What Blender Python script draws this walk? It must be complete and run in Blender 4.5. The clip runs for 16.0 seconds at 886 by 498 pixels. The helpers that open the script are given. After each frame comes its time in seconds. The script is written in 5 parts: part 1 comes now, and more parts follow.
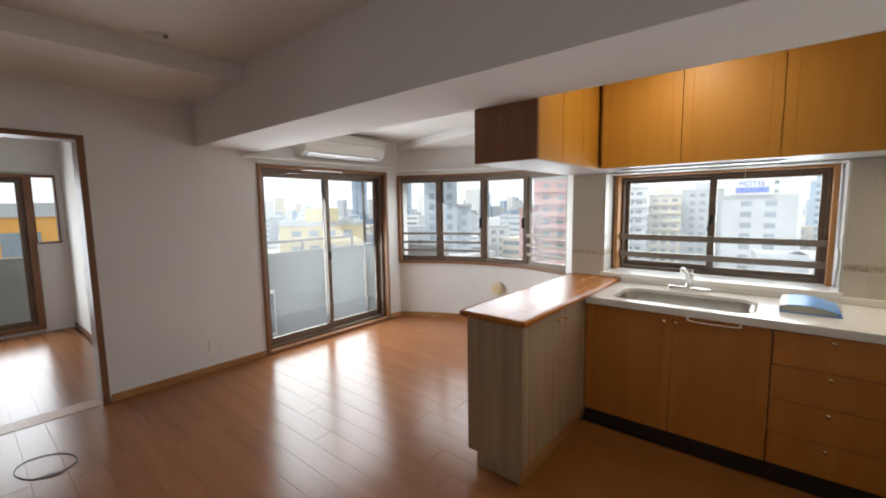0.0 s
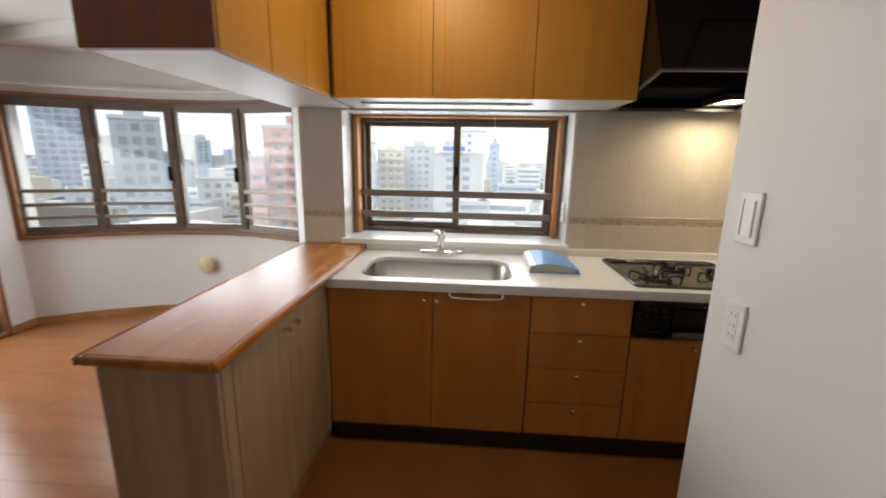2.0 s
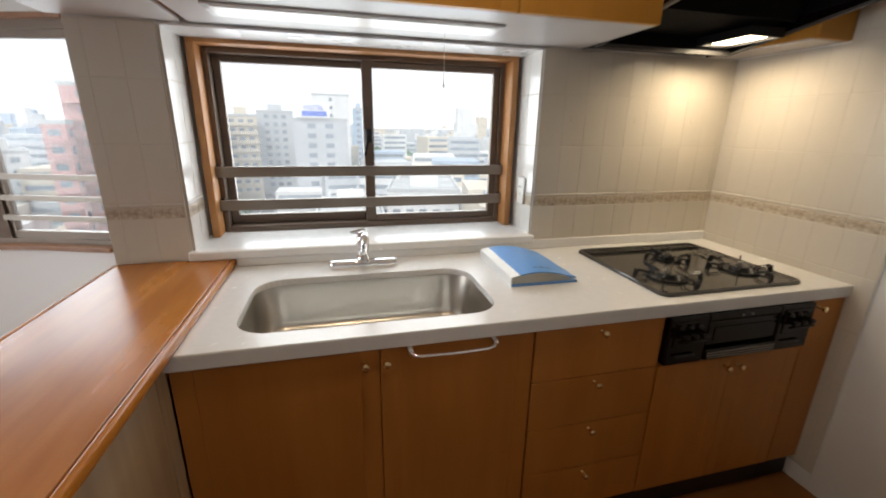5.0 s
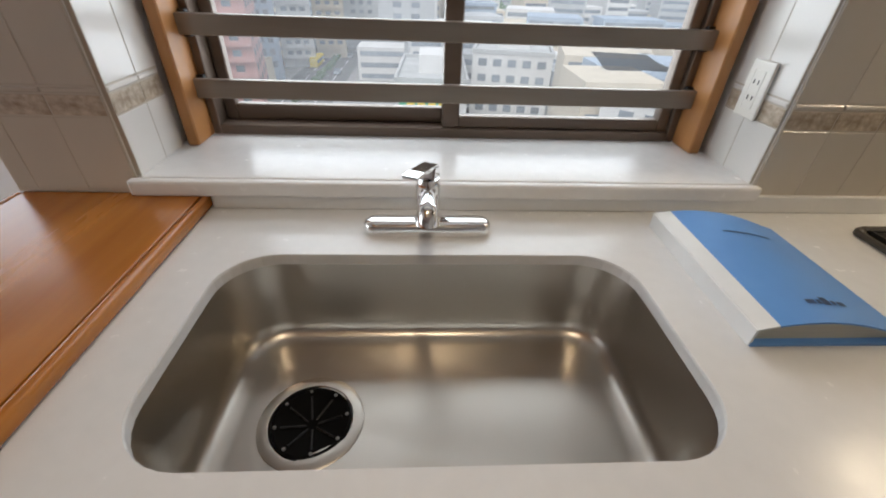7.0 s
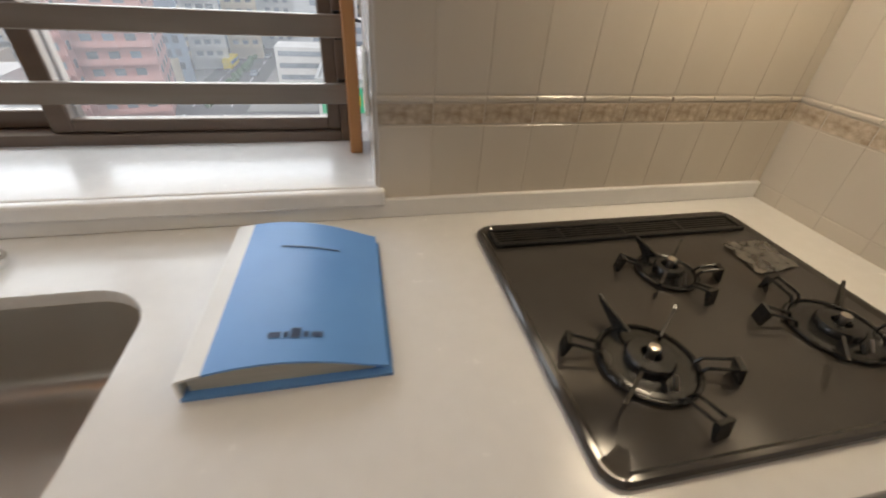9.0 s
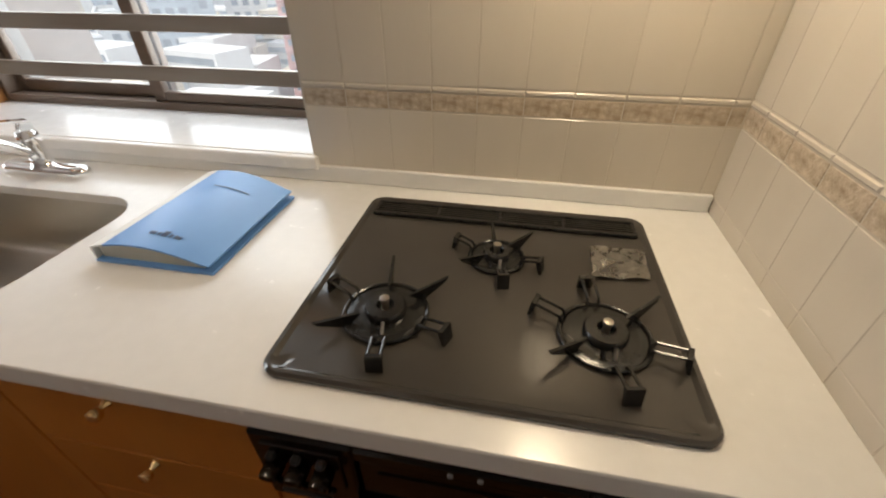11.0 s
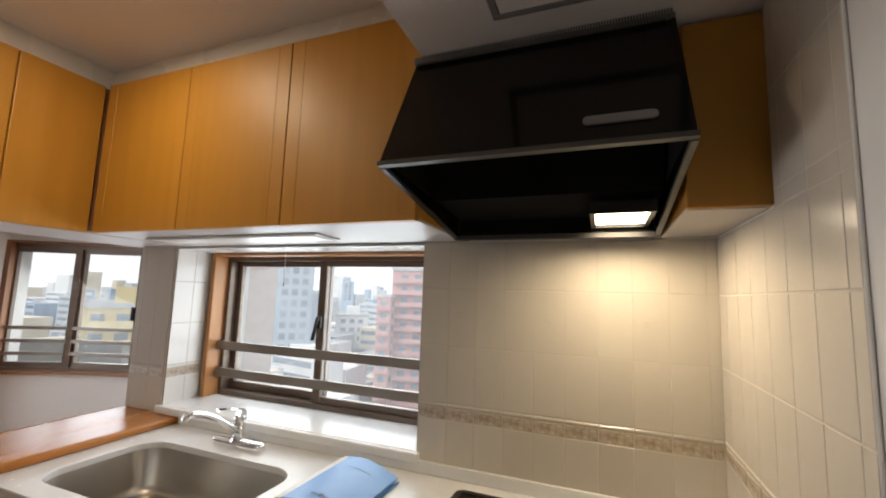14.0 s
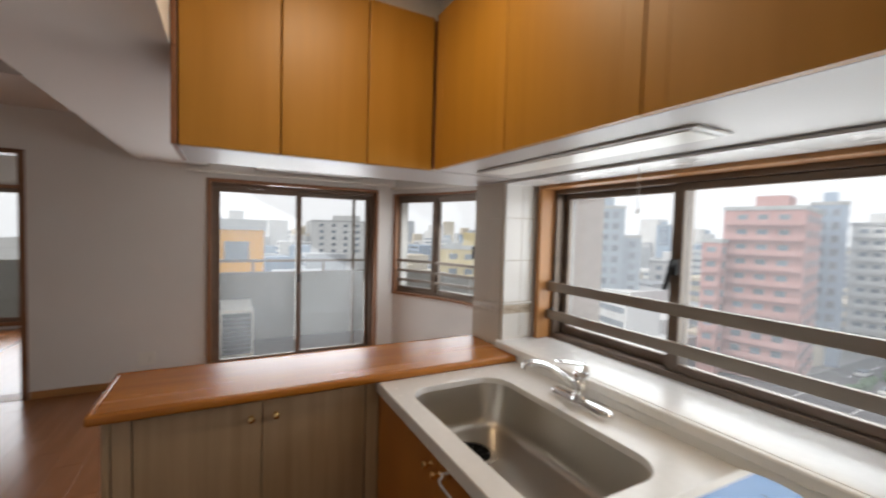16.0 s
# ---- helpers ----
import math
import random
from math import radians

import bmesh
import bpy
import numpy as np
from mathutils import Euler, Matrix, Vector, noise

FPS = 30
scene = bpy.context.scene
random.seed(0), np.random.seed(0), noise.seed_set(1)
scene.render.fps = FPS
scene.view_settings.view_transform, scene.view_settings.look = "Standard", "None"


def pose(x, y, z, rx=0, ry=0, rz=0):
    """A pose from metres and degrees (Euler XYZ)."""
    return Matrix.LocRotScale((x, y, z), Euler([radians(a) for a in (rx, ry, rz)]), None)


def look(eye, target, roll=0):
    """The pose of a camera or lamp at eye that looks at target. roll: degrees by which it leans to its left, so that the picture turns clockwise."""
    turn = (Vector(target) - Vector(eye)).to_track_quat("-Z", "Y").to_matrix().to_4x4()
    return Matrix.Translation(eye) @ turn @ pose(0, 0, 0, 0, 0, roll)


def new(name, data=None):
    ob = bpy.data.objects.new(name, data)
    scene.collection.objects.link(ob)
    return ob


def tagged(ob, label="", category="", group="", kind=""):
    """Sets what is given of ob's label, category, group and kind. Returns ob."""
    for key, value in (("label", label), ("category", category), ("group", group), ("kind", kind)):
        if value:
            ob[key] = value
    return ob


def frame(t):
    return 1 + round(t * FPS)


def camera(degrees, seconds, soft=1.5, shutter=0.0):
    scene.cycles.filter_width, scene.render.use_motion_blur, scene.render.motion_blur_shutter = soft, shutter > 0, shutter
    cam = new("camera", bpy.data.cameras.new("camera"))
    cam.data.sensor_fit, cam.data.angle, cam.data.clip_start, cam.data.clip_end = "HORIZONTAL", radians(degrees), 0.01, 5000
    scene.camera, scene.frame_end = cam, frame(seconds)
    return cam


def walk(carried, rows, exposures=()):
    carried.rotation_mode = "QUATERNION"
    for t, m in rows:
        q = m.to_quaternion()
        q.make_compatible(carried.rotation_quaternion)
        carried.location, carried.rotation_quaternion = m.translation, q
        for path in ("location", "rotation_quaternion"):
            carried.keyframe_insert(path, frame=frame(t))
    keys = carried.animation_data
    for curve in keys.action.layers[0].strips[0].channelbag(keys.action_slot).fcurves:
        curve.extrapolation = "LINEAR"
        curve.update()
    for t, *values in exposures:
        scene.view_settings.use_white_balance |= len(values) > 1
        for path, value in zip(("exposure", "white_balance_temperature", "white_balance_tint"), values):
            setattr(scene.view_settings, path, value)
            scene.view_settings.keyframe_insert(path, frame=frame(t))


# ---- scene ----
cam = camera(94.5, 16.0, soft=1.9, shutter=0.4)
PATH = [
    (0, (0.41, 0.505, 1.446), (-0.858, 2.037, 1.234), -0.8),
    (0.5, (0.397, 0.565, 1.439), (-0.743, 2.176, 1.117), -0.3),
    (1, (0.337, 0.766, 1.405), (-0.444, 2.558, 0.985), 0.6),
    (1.5, (0.212, 1.027, 1.409), (-0.193, 2.934, 0.963), 0.8),
    (2, (0.125, 1.309, 1.405), (-0.006, 3.257, 0.971), 1.1),
    (2.5, (-0.057, 1.518, 1.409), (0.192, 3.459, 1.0), 0.1),
    (3, (-0.189, 1.688, 1.424), (0.403, 3.559, 1.037), -0.7),
    (5.3, (-0.1, 2.245, 1.364), (0.317, 4.087, 0.705), 1.7),
    (5.5, (-0.088, 2.349, 1.36), (0.255, 4.181, 0.634), 1.7),
    (6, (-0.048, 2.608, 1.329), (0.107, 4.399, 0.453), 1.9),
    (6.5, (-0.033, 2.802, 1.317), (0.069, 4.515, 0.291), 2.0),
    (7, (-0.054, 2.909, 1.3), (0.051, 4.552, 0.165), 2.3),
    (7.5, (-0.042, 2.938, 1.3), (0.065, 4.547, 0.117), 2.2),
    (8, (0.118, 2.945, 1.303), (0.302, 4.562, 0.141), 2.5),
    (8.5, (0.422, 2.914, 1.309), (0.758, 4.54, 0.194), 3.4),
    (9, (0.645, 2.959, 1.287), (1.036, 4.566, 0.162), 3.6),
    (9.5, (0.827, 3.006, 1.287), (1.025, 4.587, 0.078), 3.0),
    (9.7, (0.906, 3.0, 1.28), (1.008, 4.592, 0.074), 2.6),
    (11.8, (1.246, 2.585, 1.34), (0.7, 4.224, 0.333), 0.8),
    (12, (1.256, 2.517, 1.327), (0.657, 4.172, 0.377), 1.6),
    (12.5, (1.263, 2.397, 1.311), (0.678, 4.06, 0.368), 2.1),
    (13, (1.259, 2.373, 1.349), (0.661, 4.122, 0.587), 2.2),
    (13.5, (1.295, 2.335, 1.457), (0.605, 4.208, 1.328), 1.9),
    (14, (1.304, 2.315, 1.475), (0.587, 4.169, 1.701), 1.9),
    (14.5, (1.286, 2.324, 1.474), (0.451, 4.122, 1.739), 1.8),
    (15, (1.249, 2.367, 1.453), (0.098, 3.992, 1.632), 1.2),
    (15.5, (1.125, 2.459, 1.433), (-0.34, 3.819, 1.501), 1.0),
    (16, (0.935, 2.564, 1.431), (-0.832, 3.497, 1.343), 1.6),
]
walk(cam, [(t, look(eye, target, roll)) for t, eye, target, roll in PATH], [(0.0, 0.90, 6400, 12), (3.0, 0.76, 6550, 14), (5.5, 0.68, 6450, 15), (7.0, 0.32, 6350, 16), (9.5, 0.50, 6550, 17), (12.0, 0.86, 6550, 15), (13.0, 0.78, 6550, 15), (14.5, 0.64, 6450, 15), (16.0, 0.46, 6650, 16)])

# ---- light ----
world = bpy.data.worlds.new("world")
scene.world = world
world.use_nodes = True
wn, wl = world.node_tree.nodes, world.node_tree.links
wn.clear()
sky = wn.new("ShaderNodeTexSky")
sky.sky_type = "NISHITA"
sky.sun_disc = False
sky.sun_elevation, sky.sun_rotation = radians(48), radians(200)
sky.air_density, sky.dust_density = 1.0, 6.0
pale = wn.new("ShaderNodeHueSaturation")
pale.inputs["Saturation"].default_value = 0.35
veil = wn.new("ShaderNodeTexNoise")
veil.inputs["Scale"].default_value, veil.inputs["Detail"].default_value = 2.2, 5.0
cloud = wn.new("ShaderNodeMix")
cloud.data_type = "RGBA"
cloud.inputs["A"].default_value, cloud.inputs["B"].default_value = (5.6, 6.0, 6.4, 1), (7.4, 7.5, 7.6, 1)
wl.new(veil.outputs["Fac"], cloud.inputs["Factor"])
cover = wn.new("ShaderNodeMix")
cover.data_type = "RGBA"
cover.inputs["Factor"].default_value = 0.85
back = wn.new("ShaderNodeBackground")
back.inputs["Strength"].default_value = 0.125
wout = wn.new("ShaderNodeOutputWorld")
wl.new(sky.outputs[0], pale.inputs["Color"])
wl.new(pale.outputs[0], cover.inputs["A"])
wl.new(cloud.outputs["Result"], cover.inputs["B"])
wl.new(cover.outputs["Result"], back.inputs["Color"])
wl.new(back.outputs[0], wout.inputs["Surface"])


def sun_lamp(strength, angle, elevation, azimuth):
    d = bpy.data.lights.new("sun", "SUN")
    d.energy, d.angle, d.color = strength, radians(angle), (1.0, 0.96, 0.9)
    ob = new("sun", d)
    e, a = radians(elevation), radians(azimuth)
    way = Vector((math.sin(a) * math.cos(e), math.cos(a) * math.cos(e), math.sin(e)))
    ob.matrix_world = look(way * 50, (0, 0, 0))


sun_lamp(0.8, 15, 48, 200)


def area_lamp(name, eye, target, w, h, power, color):
    d = bpy.data.lights.new(name, "AREA")
    d.shape, d.size, d.size_y, d.energy, d.color = "RECTANGLE", w, h, power, color
    d.spread = radians(162)
    ob = new(name, d)
    ob.matrix_world = look(eye, target)
    return ob


DAY = (0.90, 0.97, 1.0)
area_lamp("daylight_balcony", (-3.62, 3.2, 1.0), (0, 2.8, 0.2), 1.45, 1.7, 26, DAY)
area_lamp("daylight_bay", (-2.35, 4.78, 1.25), (-2.2, 2.9, -0.2), 2.0, 1.05, 13, DAY)
area_lamp("daylight_kitchen", (0.03, 4.10, 1.3), (0.1, 0, 0.7), 1.2, 0.62, 5.8, DAY)
area_lamp("daylight_side_room", (-6.25, 0.4, 1.0), (0, 0.4, 0.8), 1.5, 1.6, 17, DAY)
area_lamp("hood_bulb", (1.355, 3.485, 1.694), (1.355, 3.485, 0), 0.11, 0.19, 1.7, (1.0, 0.83, 0.55))
bulb = bpy.data.lights.new("kitchen_ceiling_bulb", "AREA")
bulb.shape, bulb.size, bulb.energy, bulb.color = "DISK", 0.12, 3.6, (1.0, 0.84, 0.58)
new("kitchen_ceiling_bulb", bulb).location = (-0.03, 2.85, 2.346)

# ---- materials ----


def shader(name):
    m = bpy.data.materials.new(name)
    m.use_nodes = True
    t = m.node_tree
    t.nodes.clear()
    out, b = t.nodes.new("ShaderNodeOutputMaterial"), t.nodes.new("ShaderNodeBsdfPrincipled")
    t.links.new(b.outputs[0], out.inputs[0])
    return m, t, b


def surface(name, a, b2, rough=0.5, metal=0.0, scale=(6, 6, 6), fine=60.0, bump=0.1, dist=0.002, spread=0.0, coat=0.0, detail=4.0, rough_var=0.08, spec=0.5):
    """Two colours mixed by stretched noise; fine relief; each piece a little lighter or darker by spread."""
    m, t, p = shader(name)
    N, L = t.nodes, t.links
    co = N.new("ShaderNodeTexCoord")
    mp = N.new("ShaderNodeMapping")
    mp.inputs["Scale"].default_value = scale
    L.new(co.outputs["Object"], mp.inputs[0])
    n1 = N.new("ShaderNodeTexNoise")
    n1.inputs["Scale"].default_value, n1.inputs["Detail"].default_value = 1.0, detail
    L.new(mp.outputs[0], n1.inputs["Vector"])
    mix = N.new("ShaderNodeMix")
    mix.data_type = "RGBA"
    mix.inputs["A"].default_value, mix.inputs["B"].default_value = (*a, 1), (*b2, 1)
    ramp = N.new("ShaderNodeMapRange")
    ramp.inputs["From Min"].default_value, ramp.inputs["From Max"].default_value = 0.3, 0.7
    L.new(n1.outputs["Fac"], ramp.inputs["Value"])
    L.new(ramp.outputs[0], mix.inputs["Factor"])
    last = mix.outputs["Result"]
    if spread:
        info = N.new("ShaderNodeObjectInfo")
        isl = N.new("ShaderNodeNewGeometry")
        add = N.new("ShaderNodeMath")
        add.operation = "ADD"
        L.new(info.outputs["Random"], add.inputs[0])
        L.new(isl.outputs["Random Per Island"], add.inputs[1])
        fr = N.new("ShaderNodeMath")
        fr.operation = "FRACT"
        L.new(add.outputs[0], fr.inputs[0])
        rng = N.new("ShaderNodeMapRange")
        rng.inputs["To Min"].default_value, rng.inputs["To Max"].default_value = 1 - spread, 1 + spread
        L.new(fr.outputs[0], rng.inputs["Value"])
        hs = N.new("ShaderNodeHueSaturation")
        L.new(rng.outputs[0], hs.inputs["Value"])
        L.new(last, hs.inputs["Color"])
        last = hs.outputs[0]
    L.new(last, p.inputs["Base Color"])
    n2 = N.new("ShaderNodeTexNoise")
    n2.inputs["Scale"].default_value, n2.inputs["Detail"].default_value = fine, 3.0
    L.new(co.outputs["Object"], n2.inputs["Vector"])
    rr = N.new("ShaderNodeMapRange")
    rr.inputs["To Min"].default_value, rr.inputs["To Max"].default_value = max(0.02, rough - rough_var), min(1.0, rough + rough_var)
    L.new(n1.outputs["Fac"], rr.inputs["Value"])
    L.new(rr.outputs[0], p.inputs["Roughness"])
    p.inputs["Metallic"].default_value = metal
    p.inputs["Specular IOR Level"].default_value = spec
    p.inputs["Coat Weight"].default_value = coat
    p.inputs["Coat Roughness"].default_value = 0.12
    if bump:
        bp = N.new("ShaderNodeBump")
        bp.inputs["Strength"].default_value, bp.inputs["Distance"].default_value = bump, dist
        L.new(n2.outputs["Fac"], bp.inputs["Height"])
        L.new(bp.outputs[0], p.inputs["Normal"])
    return m


def plain(name, col, rough=0.4, metal=0.0):
    return surface(name, tuple(c * 0.93 for c in col), tuple(min(1, c * 1.05) for c in col), rough, metal, (9, 9, 9), 90, 0.05, 0.001)


def glowing(name, col, strength):
    m, t, p = shader(name)
    p.inputs["Base Color"].default_value = (*col, 1)
    p.inputs["Emission Color"].default_value = (*col, 1)
    p.inputs["Emission Strength"].default_value = strength
    return m


def glass(name, tint=(0.97, 0.99, 0.98)):
    m, t, p = shader(name)
    N, L = t.nodes, t.links
    t.nodes.remove(p)
    out = [n for n in N if n.type == "OUTPUT_MATERIAL"][0]
    tr, gl, mx, fz = N.new("ShaderNodeBsdfTransparent"), N.new("ShaderNodeBsdfGlossy"), N.new("ShaderNodeMixShader"), N.new("ShaderNodeLayerWeight")
    pw, sc = N.new("ShaderNodeMath"), N.new("ShaderNodeMath")
    pw.operation, sc.operation = "POWER", "MULTIPLY_ADD"
    pw.inputs[1].default_value, sc.inputs[1].default_value, sc.inputs[2].default_value = 5.0, 0.5, 0.02
    fz.inputs["Blend"].default_value = 0.5
    L.new(fz.outputs["Facing"], pw.inputs[0])
    L.new(pw.outputs[0], sc.inputs[0])
    tr.inputs[0].default_value = (*tint, 1)
    gl.inputs["Roughness"].default_value = 0.01
    L.new(sc.outputs[0], mx.inputs[0])
    L.new(tr.outputs[0], mx.inputs[1])
    L.new(gl.outputs[0], mx.inputs[2])
    # translucent veil mixed into the panes, standing in for haze over the city
    haze_bsdf, haze_mix, ns, am = N.new("ShaderNodeBsdfTranslucent"), N.new("ShaderNodeMixShader"), N.new("ShaderNodeTexNoise"), N.new("ShaderNodeMapRange")
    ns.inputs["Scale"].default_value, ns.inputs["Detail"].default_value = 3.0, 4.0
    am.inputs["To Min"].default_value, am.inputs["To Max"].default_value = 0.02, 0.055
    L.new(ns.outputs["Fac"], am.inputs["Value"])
    L.new(am.outputs[0], haze_mix.inputs[0])
    L.new(mx.outputs[0], haze_mix.inputs[1])
    L.new(haze_bsdf.outputs[0], haze_mix.inputs[2])
    haze_bsdf.inputs[0].default_value = (0.85, 0.88, 0.9, 1)
    L.new(haze_mix.outputs[0], out.inputs[0])
    return m


WALLPAPER = surface("wallpaper", (0.70, 0.68, 0.645), (0.75, 0.73, 0.70), 0.85, 0, (1.2, 1.2, 1.2), 420, 0.22, 0.0015)
CEILPAPER = surface("ceiling_paper", (0.76, 0.74, 0.71), (0.80, 0.78, 0.75), 0.9, 0, (1, 1, 1), 420, 0.2, 0.0015)
FLOORWOOD = surface("floor_wood", (0.235, 0.090, 0.033), (0.280, 0.112, 0.043), 0.22, 0, (1.2, 14, 5), 40, 0.05, 0.0006, 0.05, 0.0, spec=0.36)
SHEETFLOOR = surface("floor_sheet", (0.185, 0.069, 0.015), (0.22, 0.085, 0.021), 0.45, 0, (5, 5, 5), 60, 0.10, 0.0008, spec=0.25)
GROOVE = plain("floor_groove", (0.10, 0.04, 0.016), 0.8)
BASEWOOD = surface("trim_wood", (0.33, 0.15, 0.05), (0.45, 0.22, 0.08), 0.42, 0, (3, 3, 14), 90, 0.06, 0.0006)
MIDFRAME = surface("brown_frame_wood", (0.20, 0.085, 0.035), (0.27, 0.12, 0.05), 0.42, 0, (14, 14, 3), 90, 0.06, 0.0006)
FRAMEWOOD = surface("window_wood", (0.36, 0.155, 0.045), (0.47, 0.22, 0.075), 0.4, 0, (14, 14, 3), 90, 0.06, 0.0006)
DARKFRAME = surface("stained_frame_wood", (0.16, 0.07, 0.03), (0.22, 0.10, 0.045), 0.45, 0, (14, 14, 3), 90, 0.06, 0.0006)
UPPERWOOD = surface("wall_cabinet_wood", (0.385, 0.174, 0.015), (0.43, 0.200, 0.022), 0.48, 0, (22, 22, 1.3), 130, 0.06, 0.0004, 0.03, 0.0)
CABWOOD = surface("cabinet_wood", (0.42, 0.150, 0.023), (0.49, 0.190, 0.034), 0.43, 0, (16, 16, 1.3), 130, 0.05, 0.0004, 0.05, 0.06)
# cabinet wood at about half tone: the end panel's shadow is in the colour
CABSHADE = surface("shaded_cabinet_wood", (0.20, 0.085, 0.04), (0.26, 0.115, 0.055), 0.45, 0, (16, 16, 1.3), 130, 0.05, 0.0004)
GREYWOOD = surface("pale_grained_wood", (0.32, 0.225, 0.135), (0.41, 0.30, 0.19), 0.5, 0, (28, 28, 1.1), 160, 0.06, 0.0004)
TOPWOOD = surface("bar_top_wood", (0.29, 0.090, 0.012), (0.48, 0.185, 0.030), 0.25, 0, (15, 1.6, 18), 60, 0.03, 0.0005, 0, 0.0, 5, spec=0.42)
COUNTER = surface("solid_counter", (0.71, 0.705, 0.69), (0.735, 0.73, 0.715), 0.24, 0, (40, 40, 40), 900, 0.02, 0.0002)
SILLSTONE = surface("solid_sill", (0.76, 0.75, 0.73), (0.80, 0.79, 0.77), 0.24, 0, (30, 30, 30), 900, 0.0, 0.0002)
TILE = surface("wall_tile_glaze", (0.545, 0.495, 0.42), (0.59, 0.54, 0.462), 0.22, 0, (5, 5, 1.6), 14, 0.22, 0.004, 0.022)
BANDTILE = surface("border_tile_glaze", (0.30, 0.225, 0.15), (0.57, 0.49, 0.385), 0.4, 0, (52, 52, 70), 110, 0.6, 0.004, 0.04, 0, 6)
GROUT = plain("grout", (0.52, 0.47, 0.39), 0.9)
# wall tile glaze made paler; daylight on the recess sits in the colour
PALETILE = surface("lightened_tile_glaze", (0.72, 0.70, 0.66), (0.76, 0.74, 0.70), 0.2, 0, (5, 5, 1.6), 14, 0.12, 0.003, 0.012)
STEEL = surface("brushed_steel", (0.47, 0.435, 0.385), (0.495, 0.46, 0.41), 0.30, 1.0, (3, 3, 3), 500, 0.01, 0.0002, rough_var=0.03)
CHROME = surface("chrome", (0.80, 0.80, 0.80), (0.86, 0.86, 0.86), 0.06, 1.0, (5, 5, 5), 50, 0.0, 0.001, rough_var=0.03)
BRASS = surface("pale_brass", (0.80, 0.60, 0.30), (0.90, 0.70, 0.38), 0.22, 0.95, (20, 20, 20), 50, 0.0)
HOBENAMEL = surface("hob_enamel", (0.047, 0.042, 0.037), (0.058, 0.053, 0.047), 0.10, 0, (4, 4, 4), 300, 0.015, 0.0003, 0, 0.0)
BLACKGLOSS = surface("black_lacquer", (0.004, 0.0025, 0.002), (0.006, 0.004, 0.003), 0.13, 0, (6, 6, 6), 200, 0.01, 0.0003, spec=0.28)
MATTEBLACK = surface("matte_black", (0.003, 0.003, 0.003), (0.005, 0.0045, 0.0045), 0.85, 0, (9, 9, 9), 200, 0.05, 0.0005, spec=0.1)
BLACKIRON = surface("black_iron", (0.012, 0.012, 0.012), (0.022, 0.021, 0.020), 0.22, 0.1, (30, 30, 30), 400, 0.12, 0.0006)
BLACKPLASTIC = surface("black_plastic", (0.007, 0.006, 0.006), (0.011, 0.010, 0.010), 0.32, 0, (12, 12, 12), 400, 0.05, 0.0004, spec=0.4)
RIMGREY = plain("dark_rim_grey", (0.042, 0.039, 0.037), 0.4)
GREYPLASTIC = plain("grey_plastic", (0.20, 0.20, 0.20), 0.45)
WHITEPLASTIC = surface("white_plastic", (0.74, 0.72, 0.66), (0.79, 0.77, 0.71), 0.35, 0, (8, 8, 8), 300, 0.03, 0.0004)
BRONZE = surface("bronze_aluminium", (0.145, 0.105, 0.078), (0.185, 0.138, 0.104), 0.38, 0.35, (4, 4, 20), 300, 0.03, 0.0004)
BARMETAL = surface("taupe_aluminium", (0.24, 0.20, 0.165), (0.29, 0.25, 0.21), 0.4, 0.4, (3, 30, 30), 300, 0.03, 0.0004)
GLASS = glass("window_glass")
KICK = plain("black_kickboard", (0.012, 0.010, 0.009), 0.5)
# white laminate greyed down, so that the undersides carry their shade as colour
UNDERLAM = surface("greyed_underside_laminate", (0.46, 0.43, 0.41), (0.49, 0.46, 0.44), 0.42, 0, (3, 3, 3), 300, 0.02, 0.0003)
WHITELAM = surface("white_laminate", (0.60, 0.585, 0.565), (0.64, 0.625, 0.605), 0.27, 0, (3, 3, 3), 300, 0.02, 0.0003)
CONCRETE = surface("painted_concrete", (0.25, 0.23, 0.195), (0.31, 0.29, 0.25), 0.85, 0, (3, 3, 2), 70, 0.2, 0.004)
BALFLOOR = surface("balcony_floor", (0.10, 0.09, 0.08), (0.14, 0.125, 0.115), 0.7, 0, (4, 4, 4), 90, 0.2, 0.003)
BOOKBLUE = surface("blue_card", (0.115, 0.30, 0.66), (0.135, 0.335, 0.70), 0.38, 0, (10, 10, 10), 300, 0.03, 0.0004)
BOOKWHITE = plain("white_card", (0.78, 0.79, 0.78), 0.5)
PAPER = surface("page_edges", (0.52, 0.50, 0.42), (0.62, 0.60, 0.52), 0.8, 0, (6, 6, 300), 300, 0.2, 0.0008)
INK = plain("grey_ink", (0.11, 0.17, 0.30), 0.5)
FOIL = surface("silver_foil", (0.30, 0.29, 0.27), (0.62, 0.60, 0.56), 0.28, 0.9, (60, 60, 60), 120, 0.8, 0.003)
LAMPGLOW = glowing("lamp_glow", (1.0, 0.86, 0.58), 9.0)
BLUELED = glowing("blue_led", (0.05, 0.22, 1.0), 3.0)
SCREEN = surface("intercom_screen", (0.10, 0.10, 0.11), (0.16, 0.16, 0.17), 0.15, 0, (4, 4, 4), 100, 0.0)
CREAM = plain("cream_cap", (0.62, 0.50, 0.30), 0.5)

# ---- building helpers ----
ORIGIN = {}


def thing(name, label, category, at=(0, 0, 0), group="", kind=""):
    ob = new(name)
    ob.location = at
    ob.empty_display_size = 0.05
    ORIGIN[ob.name] = Vector(at)
    return tagged(ob, label, category, group, kind)


